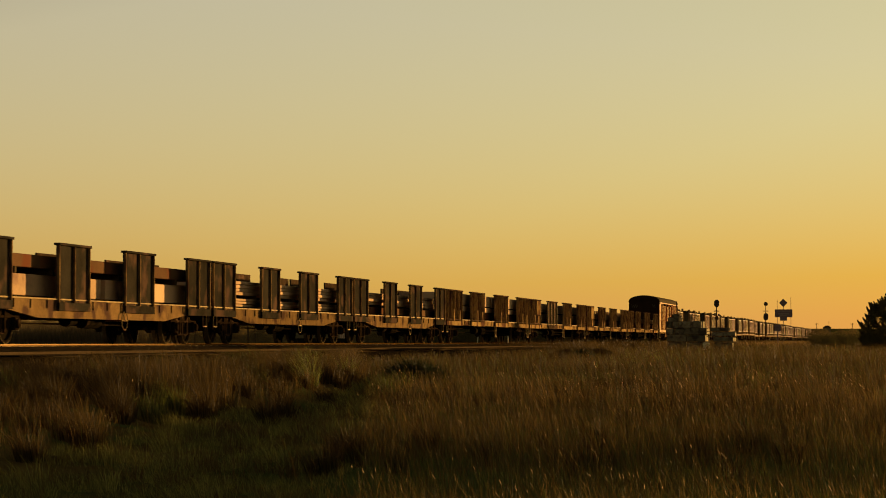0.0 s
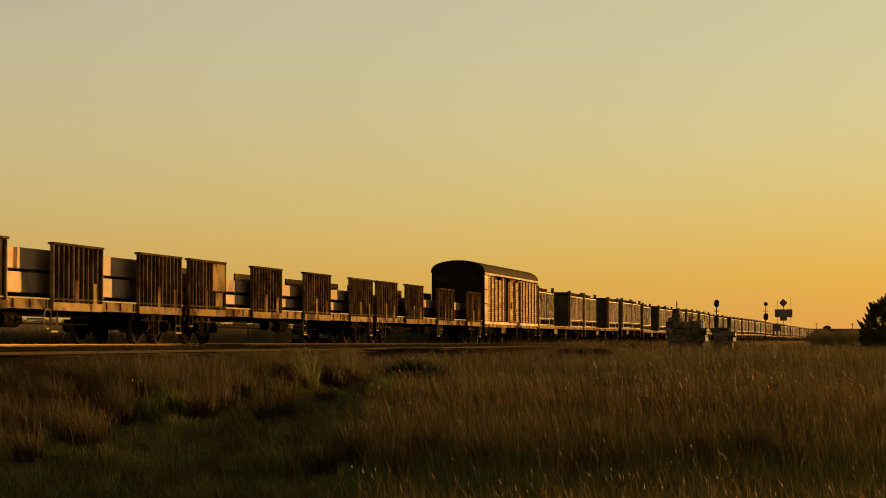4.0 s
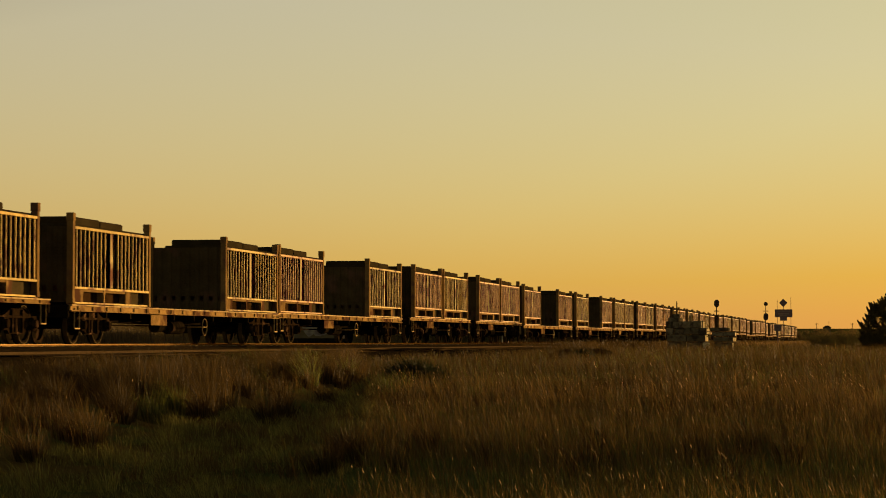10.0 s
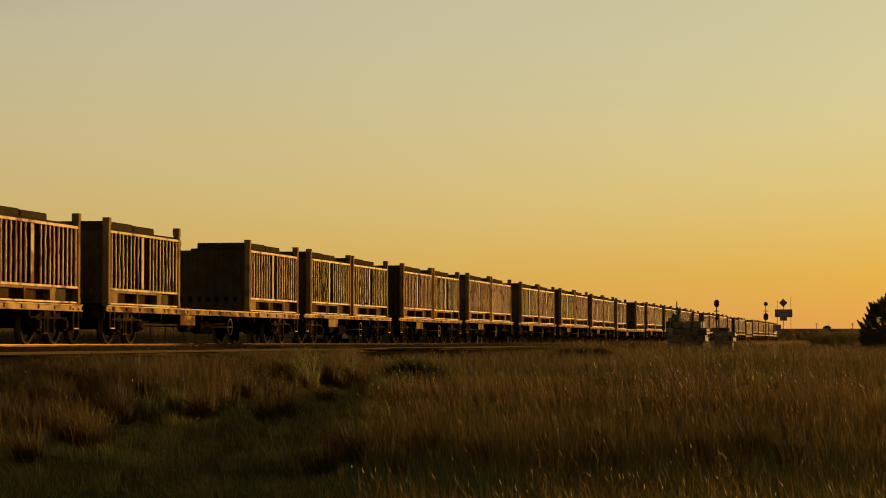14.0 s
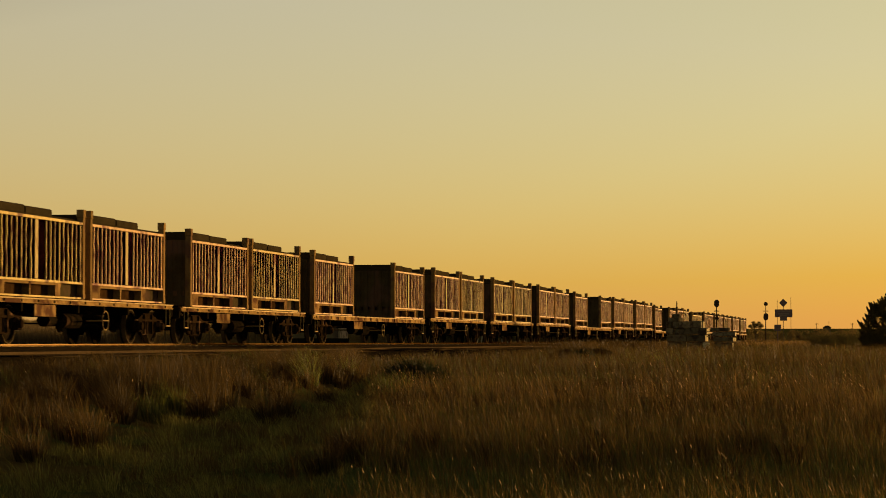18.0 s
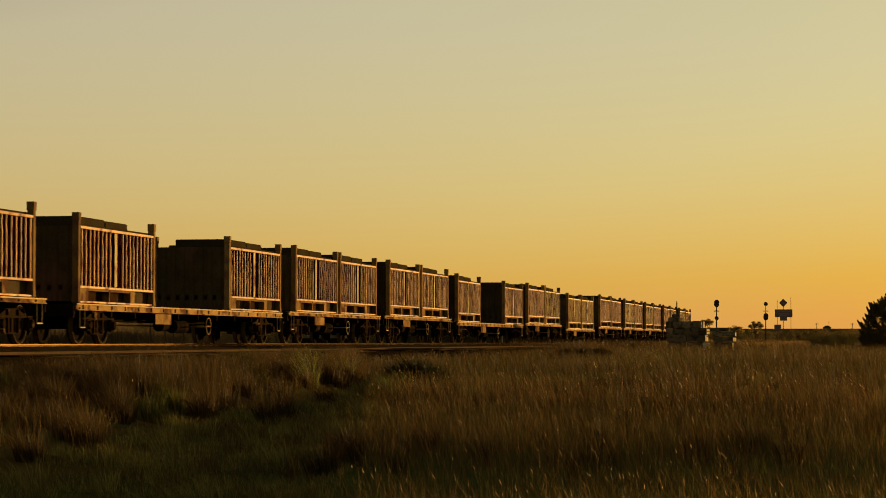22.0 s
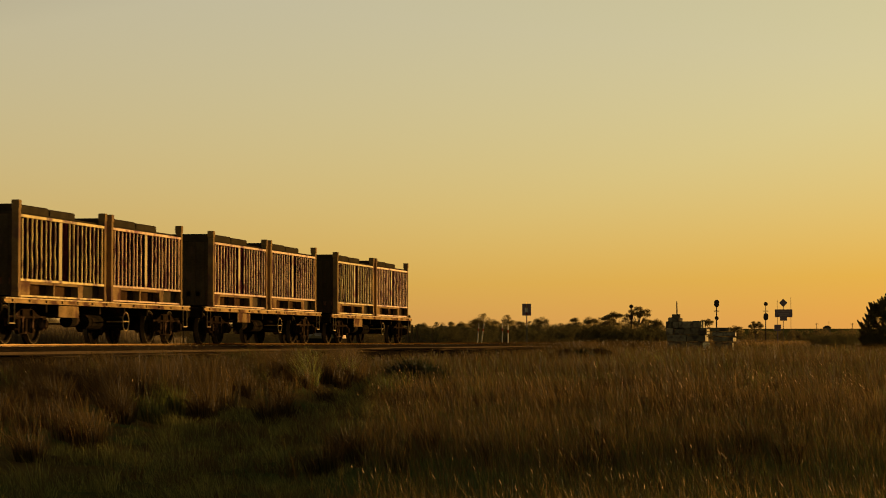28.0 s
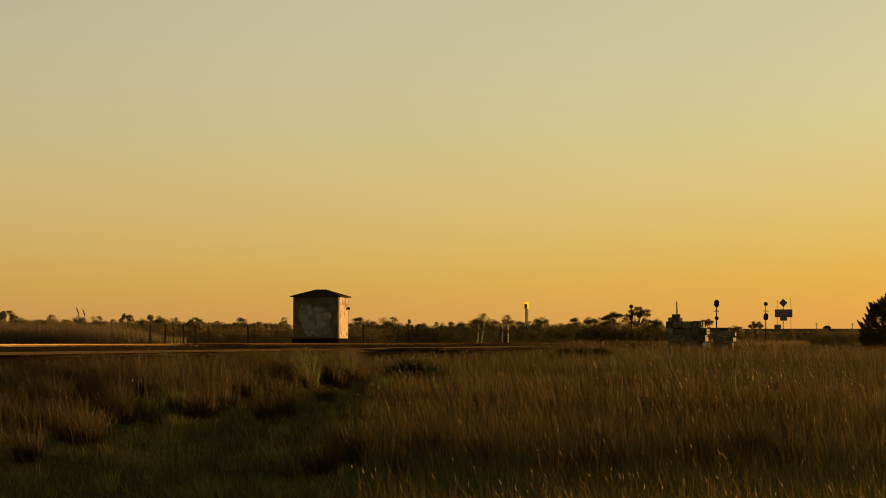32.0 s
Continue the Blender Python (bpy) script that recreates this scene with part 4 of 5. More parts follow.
def sleeper_stacks():
    rnd = random.Random(3)
    def heap(mid, depth, rows, label, turn, deep):
        """rows: (bottom, top, [(from, to), ...]) in directions at the given depth."""
        k = depth / 4081
        X, Y, _ = sight(mid, 603, depth)
        g = CAM_Z + 2 * k - 0.04
        s = thing("sleeper_stack", label, "sleeper stack", "stacks of old sleepers", m=pose(X, Y, g, 0, 0, turn))
        def up(row):
            return (603 - row) * k + 0.04
        for bottom, top, spans in rows:
            for a, b in spans:
                for i in range(deep):
                    cut = rnd.uniform(-0.05, 0.1) if i else 0.0
                    y0, y1 = -(b - mid) * k + cut, -(a - mid) * k + rnd.uniform(-0.08, 0.05)
                    x0 = i * 0.32 + rnd.uniform(-0.05, 0.03)
                    ob = part("sleeper", block(x0, x0 + 0.28, y0, y1, up(bottom), up(top) - rnd.uniform(0.01, 0.09), 0.022), M_SLEEPER, s)
                    # right-hand ends get added pale caps in place of sunlight
                    if b > mid + 18:
                        part("cut_end", block(x0 + 0.012, x0 + 0.268, y0 - 0.012, y0 - 0.001, up(bottom) + 0.015, up(top) - 0.07, 0.004), M_SUNLIT, ob, "pale cap added as a sunlit sleeper end")
            for y in (-0.75, 0.2, 0.85):
                part("packing_batten", block(0.05, deep * 0.31 - 0.05, y - 0.04, y + 0.04, up(bottom) - 0.03, up(bottom) + 0.01, 0.004), M_WOOD, s)
        return s, up
    main = [(620, 605.5, [(1178, 1212), (1214, 1248)]), (605, 592, [(1179, 1214), (1215.5, 1249)]), (592.5, 580.5, [(1176, 1190), (1191, 1209), (1210, 1251)]), (581, 568, [(1175, 1187), (1187.5, 1199), (1199.5, 1222), (1222.5, 1241)]), (569.5, 561.5, [(1180, 1189), (1189.5, 1200)])]
    a, up = heap(1215, 138, main, "stack of dark weathered sleepers with pale caps for sunlit ends", -12, 3)
    part("sleeper", block(0.1, 0.38, 0.5, 0.95, up(564), up(556.5), 0.02), M_SLEEPER, a)
    part("stake", rod((0.2, 0.66, up(562)), (0.16, 0.66, up(533.5)), 0.045, 0.035, 8), M_WOOD, a)
    low = [(620, 605.5, [(1264, 1296)]), (605, 596, [(1262, 1298)]), (595.5, 587, [(1257, 1301)]), (586.5, 578, [(1256, 1290)])]
    heap(1276, 134, low, "low stack of dark weathered sleepers with pale caps for sunlit ends", -12, 2)
    # a pale block added where a small sunlit patch shows
    X, Y, _ = sight(1249, 607, 132)
    s = thing("concrete_block", "small pale block added for a sunlit patch in the grass", "block", m=pose(X, Y, ground_z(X, Y) + 0.1, 0, 8, -30))
    part("slab", block(-0.15, 0.15, -0.14, 0.14, -0.35, 0.3, 0.02), M_SUNLIT, s)


def fence():
    f = thing("fence", "old post and wire fence beyond the railway", "fence")
    xs = [(265, 60), (292, 60), (308, 8), (325, 60), (345, 8), (371, 10), (440, 60), (452, 8), (643, 60), (704, 8), (722, 60), (728, 60), (739, 60), (764, 8)]
    last = None
    post = mesh_of(rod((0, 0, -0.4), (0, 0, 1.25), 0.055, 0.05, 8), "post", M_WOOD)
    thin = mesh_of(rod((0, 0, -0.4), (0, 0, 1.2), 0.035, 0.03, 6), "stake", M_WOOD)
    for x, w in xs:
        X, Y, _ = sight(x, 600, 140)
        g = ground_z(X, Y)
        shared("post" if w > 20 else "stake", post if w > 20 else thin, f, pose(X, Y, g, random.Random(x).uniform(-3, 3), random.Random(x + 1).uniform(-3, 3), 0))
        here = Vector((X, Y, g))
        if last is not None:
            for h in (0.45, 0.8, 1.15):
                part("wire", rod(last + Vector((0, 0, h)), here + Vector((0, 0, h)), 0.008, None, 4), M_GALV, f)
        last = here


relay_hut()
signal(1117, 235, 541, [(543, "round", 0.21, 0.21), (562, "long", 0.2, 0.3)])
signal(1268, 225, 532, [(537.5, "long", 0.25, 0.36), (551, "shelf", 0.24, 0.04), (563.5, "round", 0.2, 0.2)])
signal(1355, 320, 537, [(538.5, "round", 0.28, 0.28), (551, "shelf", 0.34, 0.05), (561, "long", 0.34, 0.5)])
notice_sign()
TARGET = switch_stand()
marker_posts()
sleeper_stacks()
fence()


# ---- plants ----
def clump(rnd, centres, per, size, flat=0.7, upright=0.8):
    """Leaf clumps: small folded leaves strewn round the given centres (x, y, z, radius)."""
    rng = np.random.default_rng(rnd.randrange(10 ** 6))
    c = np.repeat(np.array(centres), per, axis=0)
    n = len(c)
    p = rng.normal(size=(n, 3))
    p *= (rng.random(n) ** 0.45 / np.linalg.norm(p, axis=1))[:, None]
    p = c[:, :3] + p * c[:, 3:] * np.array([[1, 1, flat]])
    a = rng.uniform(-1, 1, (n, 3)) * np.array([[1, 1, upright]])
    a *= (size * rng.uniform(0.5, 1.2, n) / np.linalg.norm(a, axis=1))[:, None]
    b = np.cross(a, rng.uniform(-1, 1, (n, 3)))
    b *= (size * rng.uniform(0.25, 0.5, n) / np.maximum(1e-6, np.linalg.norm(b, axis=1)))[:, None]
    v = np.stack([p - a, p + b, p + a * 0.9, p - b], 1).reshape(-1, 3)
    return v.tolist(), (np.arange(n)[:, None] * 4 + np.arange(4)[None]).tolist()


def leaf_mesh(name, verts, faces, mat):
    me = bpy.data.meshes.new(name)
    me.from_pydata([tuple(v) for v in verts], [], faces)
    me.materials.append(mat)
    return me


def gum_tree(seed, height, spread, label="gum tree with an open umbrella crown on a bare trunk", crown_low=0.45):
    rnd = random.Random(seed)
    t = thing("gum_tree", label, "tree", "gum trees on the skyline")
    bm = rod((0, 0, -0.4), (rnd.uniform(-0.2, 0.2), rnd.uniform(-0.2, 0.2), height * crown_low), 0.05 * height * 0.6, 0.03 * height * 0.6, 8)
    heads = []
    for i in range(15):
        a = 2.4 * i + rnd.uniform(-0.3, 0.3)
        r = spread * 0.86 * math.sqrt((i + 0.5) / 15)
        lift = 0.72 + 0.2 * (1 - (r / spread) ** 2) if i % 4 else rnd.uniform(0.52, 0.64)
        tip = Vector((r * math.cos(a), r * math.sin(a), height * (lift + rnd.uniform(-0.09, 0.03))))
        start = Vector((0, 0, height * crown_low * rnd.uniform(0.7, 1.0)))
        mid = start.lerp(tip, 0.5) + Vector((0, 0, height * 0.05))
        rod(start, mid, 0.011 * height, 0.007 * height, 6, bm)
        rod(mid, tip, 0.007 * height, 0.004 * height, 6, bm)
        if rnd.random() < 0.6:
            low = start.lerp(tip, rnd.uniform(0.55, 0.85))
            heads.append((low.x, low.y, low.z + 0.03 * height, spread * rnd.uniform(0.14, 0.24)))
        for _ in range(3):
            heads.append((tip.x + rnd.uniform(-0.14, 0.14) * spread, tip.y + rnd.uniform(-0.14, 0.14) * spread, tip.z + rnd.uniform(-0.02, 0.02) * height, spread * rnd.uniform(0.2, 0.3)))
    part("trunk", bm, M_BARK, t)
    v, f = clump(rnd, heads, 150, height * 0.018, 0.62)
    ob = new("crown", leaf_mesh("crown", v, f, M_LEAF))
    ob.parent = t
    return t


def round_tree(seed, height, spread):
    rnd = random.Random(seed)
    t = thing("scrub_tree", "dense dark rounded tree on the skyline", "tree", "dense trees on the skyline")
    bm = rod((0, 0, -0.4), (0, 0, height * 0.5), 0.035 * height, 0.02 * height, 8)
    heads = []
    for i in range(26):
        a, r = rnd.uniform(0, 2 * math.pi), spread * math.sqrt(rnd.random()) * 0.8
        z = height * (0.42 + (0.42 + rnd.uniform(-0.22, 0.03)) * (1 - (r / spread) ** 2))
        heads.append((r * math.cos(a), r * math.sin(a), z, spread * rnd.uniform(0.22, 0.36)))
        rod((0, 0, height * 0.3), (r * math.cos(a), r * math.sin(a), z), 0.012 * height, 0.004 * height, 5, bm)
    part("trunk", bm, M_BARK, t)
    v, f = clump(rnd, heads, 170, height * 0.02, 0.6)
    ob = new("crown", leaf_mesh("crown", v, f, M_LEAF))
    ob.parent = t
    return t


def skyline():
    gum = [gum_tree(s, 9, 3.6) for s in (1, 2, 6)]
    den = [round_tree(s, 8, 3.4) for s in (3, 4, 5)]
    used = set()
    rows = [("g", 13, 550, 40), ("d", 40, 563, 40), ("d", 92, 558, 36), ("d", 66, 566, 40), ("d", 140, 560, 30), ("d", 172, 560, 34), ("d", 118, 566, 40), ("g", 224, 555, 26), ("d", 205, 566, 40), ("d", 268, 558, 34), ("d", 286, 560, 34),
            ("d", 310, 563, 32), ("g", 346, 562, 30), ("d", 248, 565, 40), ("d", 385, 569, 40), ("d", 428, 563, 26), ("d", 460, 570, 40), ("d", 503, 562, 21), ("d", 634, 562, 33), ("d", 655, 567, 33), ("d", 690, 562, 51), ("d", 724, 566, 15), ("d", 745, 572, 33),
            ("d", 776, 571, 33), ("d", 800, 570, 28), ("d", 820, 570, 33), ("d", 855, 556, 39), ("d", 840, 565, 33), ("d", 872, 566, 28), ("d", 897, 558, 30), ("d", 920, 569, 33), ("d", 958, 562, 33), ("d", 940, 569, 28), ("d", 1017, 563, 33),
            ("d", 1047, 562, 41), ("g", 1086, 553, 44), ("g", 1130, 543, 42), ("d", 1075, 566, 44), ("d", 1110, 563, 52), ("d", 1150, 566, 33), ("d", 1165, 565, 30), ("g", 1250, 565, 26), ("g", 1337, 569, 28), ("d", 1300, 577, 33), ("d", 990, 573, 39)]
    for i, (kind, x, top, wide) in enumerate(rows):
        depth = 420 if kind == "g" else 400 + 13 * (i % 5)
        X, Y, z1 = sight(x, top, depth)
        g = ground_z(X, Y)
        pool = gum if kind == "g" else den
        k = i % len(pool)
        src = pool[k]
        h0 = 9 * 0.97 if kind == "g" else 8 * 0.88
        s0 = 3.6 * 0.9 if kind == "g" else 2.8
        sz, sx = (z1 - g) / h0, wide / 2 * depth / 4081 / s0
        if (kind, k) in used:
            t = copy_thing(src, Matrix())
        else:
            t = src
            used.add((kind, k))
        t.matrix_basis = pose(X, Y, g, 0, 0, (i * 73) % 360) @ Matrix.Diagonal((sx, sx, sz, 1))


def scrub_band(name, label, x0, x1, depth, top0, top1, n, mat, size, seed, ragged=0.35):
    """A hedge of many leafy shrubs between two directions, n clumps, as one mass."""
    rnd = random.Random(seed)
    heads = []
    for i in range(n):
        x = x0 + (x1 - x0) * (i + rnd.random()) / n
        d = depth * rnd.uniform(0.94, 1.08)
        X, Y, z1 = sight(x, top0 + (top1 - top0) * (i / n), d)
        g = ground_z(X, Y)
        hgt = (z1 - g) * rnd.uniform(1 - ragged, 1.0)
        r = rnd.uniform(0.5, 0.8) * max(1.0, depth / 230)
        k = max(2, int(hgt / (0.62 * r)))
        for j in range(k):
            heads.append((X + rnd.uniform(-0.6, 0.6) * r, Y + rnd.uniform(-0.6, 0.6) * r, g + hgt * (j + 0.4) / k, r * (1 - 0.35 * j / k)))
    v, f = clump(rnd, heads, 190, size * 0.62, 0.7, 1.6)
    ob = new(name, leaf_mesh(name, v, f, mat))
    tagged(ob, label, "scrub", "", "stuff")


skyline()
scrub_band("far_trees", "far continuous belt of low trees", -60, 520, 420, 565, 572, 170, M_LEAF, 0.26, 21, 0.15)
scrub_band("far_trees", "far continuous belt of low trees", 620, 1210, 420, 576, 573, 150, M_LEAF, 0.26, 22, 0.3)
scrub_band("scrub", "brown scrub among tall reeds beyond the line", -60, 300, 172, 570, 571, 90, M_SCRUB, 0.1, 1, 0.3)
scrub_band("scrub", "low brown scrub beyond the line", 290, 700, 175, 575, 579, 110, M_SCRUB, 0.1, 2)
scrub_band("scrub", "low dark scrub beyond the line", 640, 1010, 200, 574, 578, 110, M_BUSH, 0.11, 3)
scrub_band("scrub", "dark thicket beyond the line", 780, 870, 170, 579, 581, 24, M_BUSH, 0.1, 4)
scrub_band("scrub", "low dark scrub before the far trees", 990, 1200, 230, 574, 578, 90, M_BUSH, 0.12, 5)
scrub_band("scrub", "thin far hedge on the plain", 1190, 1580, 560, 582, 583, 60, M_SCRUB, 0.3, 6, 0.3)


def right_bush():
    rnd = random.Random(9)
    X, Y, _ = sight(1590, 600, 115)
    g = ground_z(X, Y)
    t = thing("bush", "dense dark evergreen bush with pointed tips in the field", "bush", m=pose(X, Y, g))
    bm = rod((0, 0, -0.3), (0, 0, 1.6), 0.09, 0.05, 8)
    heads = []
    for i in range(300):
        a, u = rnd.uniform(0, 2 * math.pi), rnd.random()
        z = 2.5 * u
        r = 1.88 * math.sqrt(max(0.02, 1 - abs(u - 0.2) ** 2.2 * 1.6)) * rnd.uniform(0.72, 1.0)
        p = Vector((r * math.cos(a), r * math.sin(a), z))
        out = Vector((math.cos(a), math.sin(a), 0.9 + 1.2 * u)).normalized()
        if i % 4 == 0:
            rod((0, 0, min(1.5, z * 0.6)), p, 0.025, 0.008, 5, bm)
        size = rnd.uniform(0.25, 0.62)
        heads.append((*(p - Vector((out.x, out.y, 0.1)) * 0.7), 0.42))
        for j in range(9):
            heads.append((*(p + out * size * (j / 9)), 0.13 * (1 - j / 9.6)))
    part("trunk", bm, M_BARK, t)
    v, f = clump(rnd, heads, 60, 0.042, 1.5, 2.8)
    ob = new("crown", leaf_mesh("crown", v, f, M_BUSH))
    ob.parent = t
    # low scrub beside it
    scrub_band("scrub", "low brambles beside the bush", 1440, 1530, 150, 590, 588, 40, M_BUSH, 0.08, 12)


right_bush()


def far_homestead():
    X, Y, z1 = sight(1463, 577, 900)
    g = ground_z(X, Y)
    h = thing("homestead", "tiny far farm building with a mast on the horizon", "house", m=pose(X, Y, g, 0, 0, 11))
    part("wall", block(-2, 2, -1.25, 1.25, -0.3, z1 - g - 0.7, 0.05), M_HUT, h)
    part("roof", prism([(-1.45, z1 - g - 0.7), (0, z1 - g + 0.1), (1.45, z1 - g - 0.7)], -2.3, 2.3), M_TIN, h)
    part("mast", rod((0, -0.8, z1 - g - 0.5), (0, -0.8, z1 - g + 1.9), 0.06, None, 6), M_BLACK, h)
    for x in (1445, 1508):
        X, Y, z1 = sight(x, 572, 900)
        g = ground_z(X, Y)
        p = thing("power_pole", "thin far timber power pole", "pole", "far power poles", m=pose(X, Y, g))
        part("pole", rod((0, 0, -0.5), (0, 0, z1 - g), 0.14, 0.1, 8), M_WOOD, p)
        part("cross_arm", block(-0.1, 0.1, -0.8, 0.8, z1 - g - 0.5, z1 - g - 0.35, 0.02), M_WOOD, p)


far_homestead()


# ---- grass ----
def grass_material(name, ramp_colours, through_light):
    m = bpy.data.materials.new(name)
    m.use_nodes = True
    n, l = m.node_tree.nodes, m.node_tree.links
    b = n["Principled BSDF"]
    b.inputs["Roughness"].default_value = 0.7
    b.inputs["Specular IOR Level"].default_value = 0.1
    geo = n.new("ShaderNodeNewGeometry")
    ramp = n.new("ShaderNodeValToRGB")
    els = ramp.color_ramp.elements
    els[0].color, els[1].color = (*ramp_colours[0], 1), (*ramp_colours[-1], 1)
    for i, c in enumerate(ramp_colours[1:-1]):
        els.new((i + 1) / (len(ramp_colours) - 1)).color = (*c, 1)
    l.new(geo.outputs["Random Per Island"], ramp.inputs[0])
    co, nz, hs = n.new("ShaderNodeTexCoord"), n.new("ShaderNodeTexNoise"), n.new("ShaderNodeHueSaturation")
    nz.inputs["Scale"].default_value, nz.inputs["Detail"].default_value = 0.45, 4
    l.new(co.outputs["Object"], nz.inputs["Vector"])
    mr = n.new("ShaderNodeMapRange")
    mr.inputs["From Min"].default_value, mr.inputs["From Max"].default_value = 0.3, 0.7
    mr.inputs["To Min"].default_value, mr.inputs["To Max"].default_value = 0.72, 1.28
    l.new(nz.outputs[0], mr.inputs[0])
    l.new(mr.outputs[0], hs.inputs["Value"])
    l.new(ramp.outputs[0], hs.inputs["Color"])
    l.new(hs.outputs[0], b.inputs["Base Color"])
    tr, ms = n.new("ShaderNodeBsdfTranslucent"), n.new("ShaderNodeMixShader")
    l.new(hs.outputs[0], tr.inputs["Color"])
    ms.inputs[0].default_value = through_light
    l.new(b.outputs[0], ms.inputs[1])
    l.new(tr.outputs[0], ms.inputs[2])
    l.new(ms.outputs[0], n["Material Output"].inputs["Surface"])
    return m


M_DRY = grass_material("dry_grass_blades", [(0.054, 0.035, 0.0096), (0.084, 0.053, 0.0144), (0.108, 0.0677, 0.0186), (0.138, 0.088, 0.024), (0.228, 0.147, 0.0432)], 0.45)
# darker copy of the dry blades: shade put into the colour
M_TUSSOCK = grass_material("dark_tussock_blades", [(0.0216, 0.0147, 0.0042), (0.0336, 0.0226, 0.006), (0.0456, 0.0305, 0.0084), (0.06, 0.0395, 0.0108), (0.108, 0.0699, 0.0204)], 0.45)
M_SWARD = grass_material("trodden_green_grass", [(0.085, 0.076, 0.018), (0.18, 0.165, 0.034), (0.42, 0.36, 0.08)], 0.45)
M_GREEN = grass_material("green_grass_blades", [(0.036, 0.0432, 0.0084), (0.072, 0.084, 0.0168), (0.15, 0.156, 0.0312)], 0.45)
M_SEED = grass_material("pale_seed_heads", [(0.12, 0.084, 0.0336), (0.3, 0.204, 0.084), (0.72, 0.504, 0.228)], 0.5)
M_REED = grass_material("brown_reeds", [(0.06, 0.0432, 0.018), (0.096, 0.0696, 0.03), (0.144, 0.104, 0.0432)], 0.5)
GROUND_V = np.vectorize(ground_z)


def blades(name, label, x, y, height, width, lean, mat, rng, spray=None):
    """One mass of bent tapering blades rooted at x, y."""
    n = len(x)
    z = GROUND_V(x, y) - 0.02
    a = rng.uniform(0, 2 * np.pi, n)
    side = np.stack([np.cos(a), np.sin(a), np.zeros(n)], 1) * width[:, None] * 0.5
    sway = np.stack([-SA * lean + rng.normal(0, 0.2, n), CA * lean + rng.normal(0, 0.2, n), np.zeros(n)], 1)
    sway = (sway if spray is None else sway + spray) * height[:, None]
    root = np.stack([x, y, z], 1)
    up = np.array([[0, 0, 1.0]]) * height[:, None]
    mid = root + up * 0.55 + sway * 0.35
    tip = root + up * (1 - 0.25 * np.abs(lean)[:, None]) + sway
    v = np.stack([root - side, root + side, mid - side * 0.7, mid + side * 0.7, tip], 1).reshape(-1, 3)
    k = np.arange(n)[:, None] * 5
    quads = np.concatenate([k, k + 1, k + 3, k + 2], 1)
    tris = np.concatenate([k + 2, k + 3, k + 4], 1)
    loops = np.concatenate([quads, tris], 1).ravel()
    me = bpy.data.meshes.new(name)
    me.vertices.add(len(v))
    me.vertices.foreach_set("co", v.ravel())
    me.loops.add(len(loops))
    me.loops.foreach_set("vertex_index", loops)
    me.polygons.add(2 * n)
    start = (np.arange(n)[:, None] * 7 + np.array([[0, 4]])).ravel()
    me.polygons.foreach_set("loop_start", start)
    me.update(calc_edges=True)
    me.materials.append(mat)
    return tagged(new(name, me), label, "grass", "", "stuff"), tip


def strew(rng, d0, d1, per, margin=1.5):
    """Even random places over the field between two depths."""
    area = 0.5 * (0.40 * (d0 + d1) + 4 * margin) * (d1 - d0)
    n = int(area * per)
    d = np.sqrt(rng.uniform(d0 * d0, d1 * d1, n))
    lat = rng.uniform(-1, 1, n) * (0.2 * d + margin)
    return d, lat


def wander(x, y, s, o):
    return np.array([noise.noise((a * s, b * s, o)) for a, b in zip(x, y)])


# the front of the tall grass left of the worn track, and the track's other edge: (direction, depth), (depth, direction)
FRONT = [(-150, 22.5), (60, 23.0), (112, 25.6), (150, 24.6), (190, 25.6), (238, 29.2), (265, 27.8), (315, 32.2), (350, 30.2), (428, 34.0), (480, 31.8), (530, 35.0), (560, 35.5), (600, 39.5), (640, 44.0)]
EDGE = [(18, 470), (20.5, 510), (24, 565), (28, 612), (32, 640), (44, 641)]


def tall_zone(d, lat):
    """How far (in metres) a place lies inside the tall grass."""
    px = 784 + 4081 * lat / d
    left = d - np.interp(px, [r[0] for r in FRONT], [r[1] for r in FRONT])
    ragged = wander(d * 0.9, lat * 2.2, 0.55, 41.0)
    left = np.where(px > 640, -9, (left + 1.3 * ragged) * 0.6)
    right = (px - np.interp(d, [r[0] for r in EDGE], [r[1] for r in EDGE])) * d / 4081
    return np.where(d > 44, 9, np.maximum(left, right)), px < 641


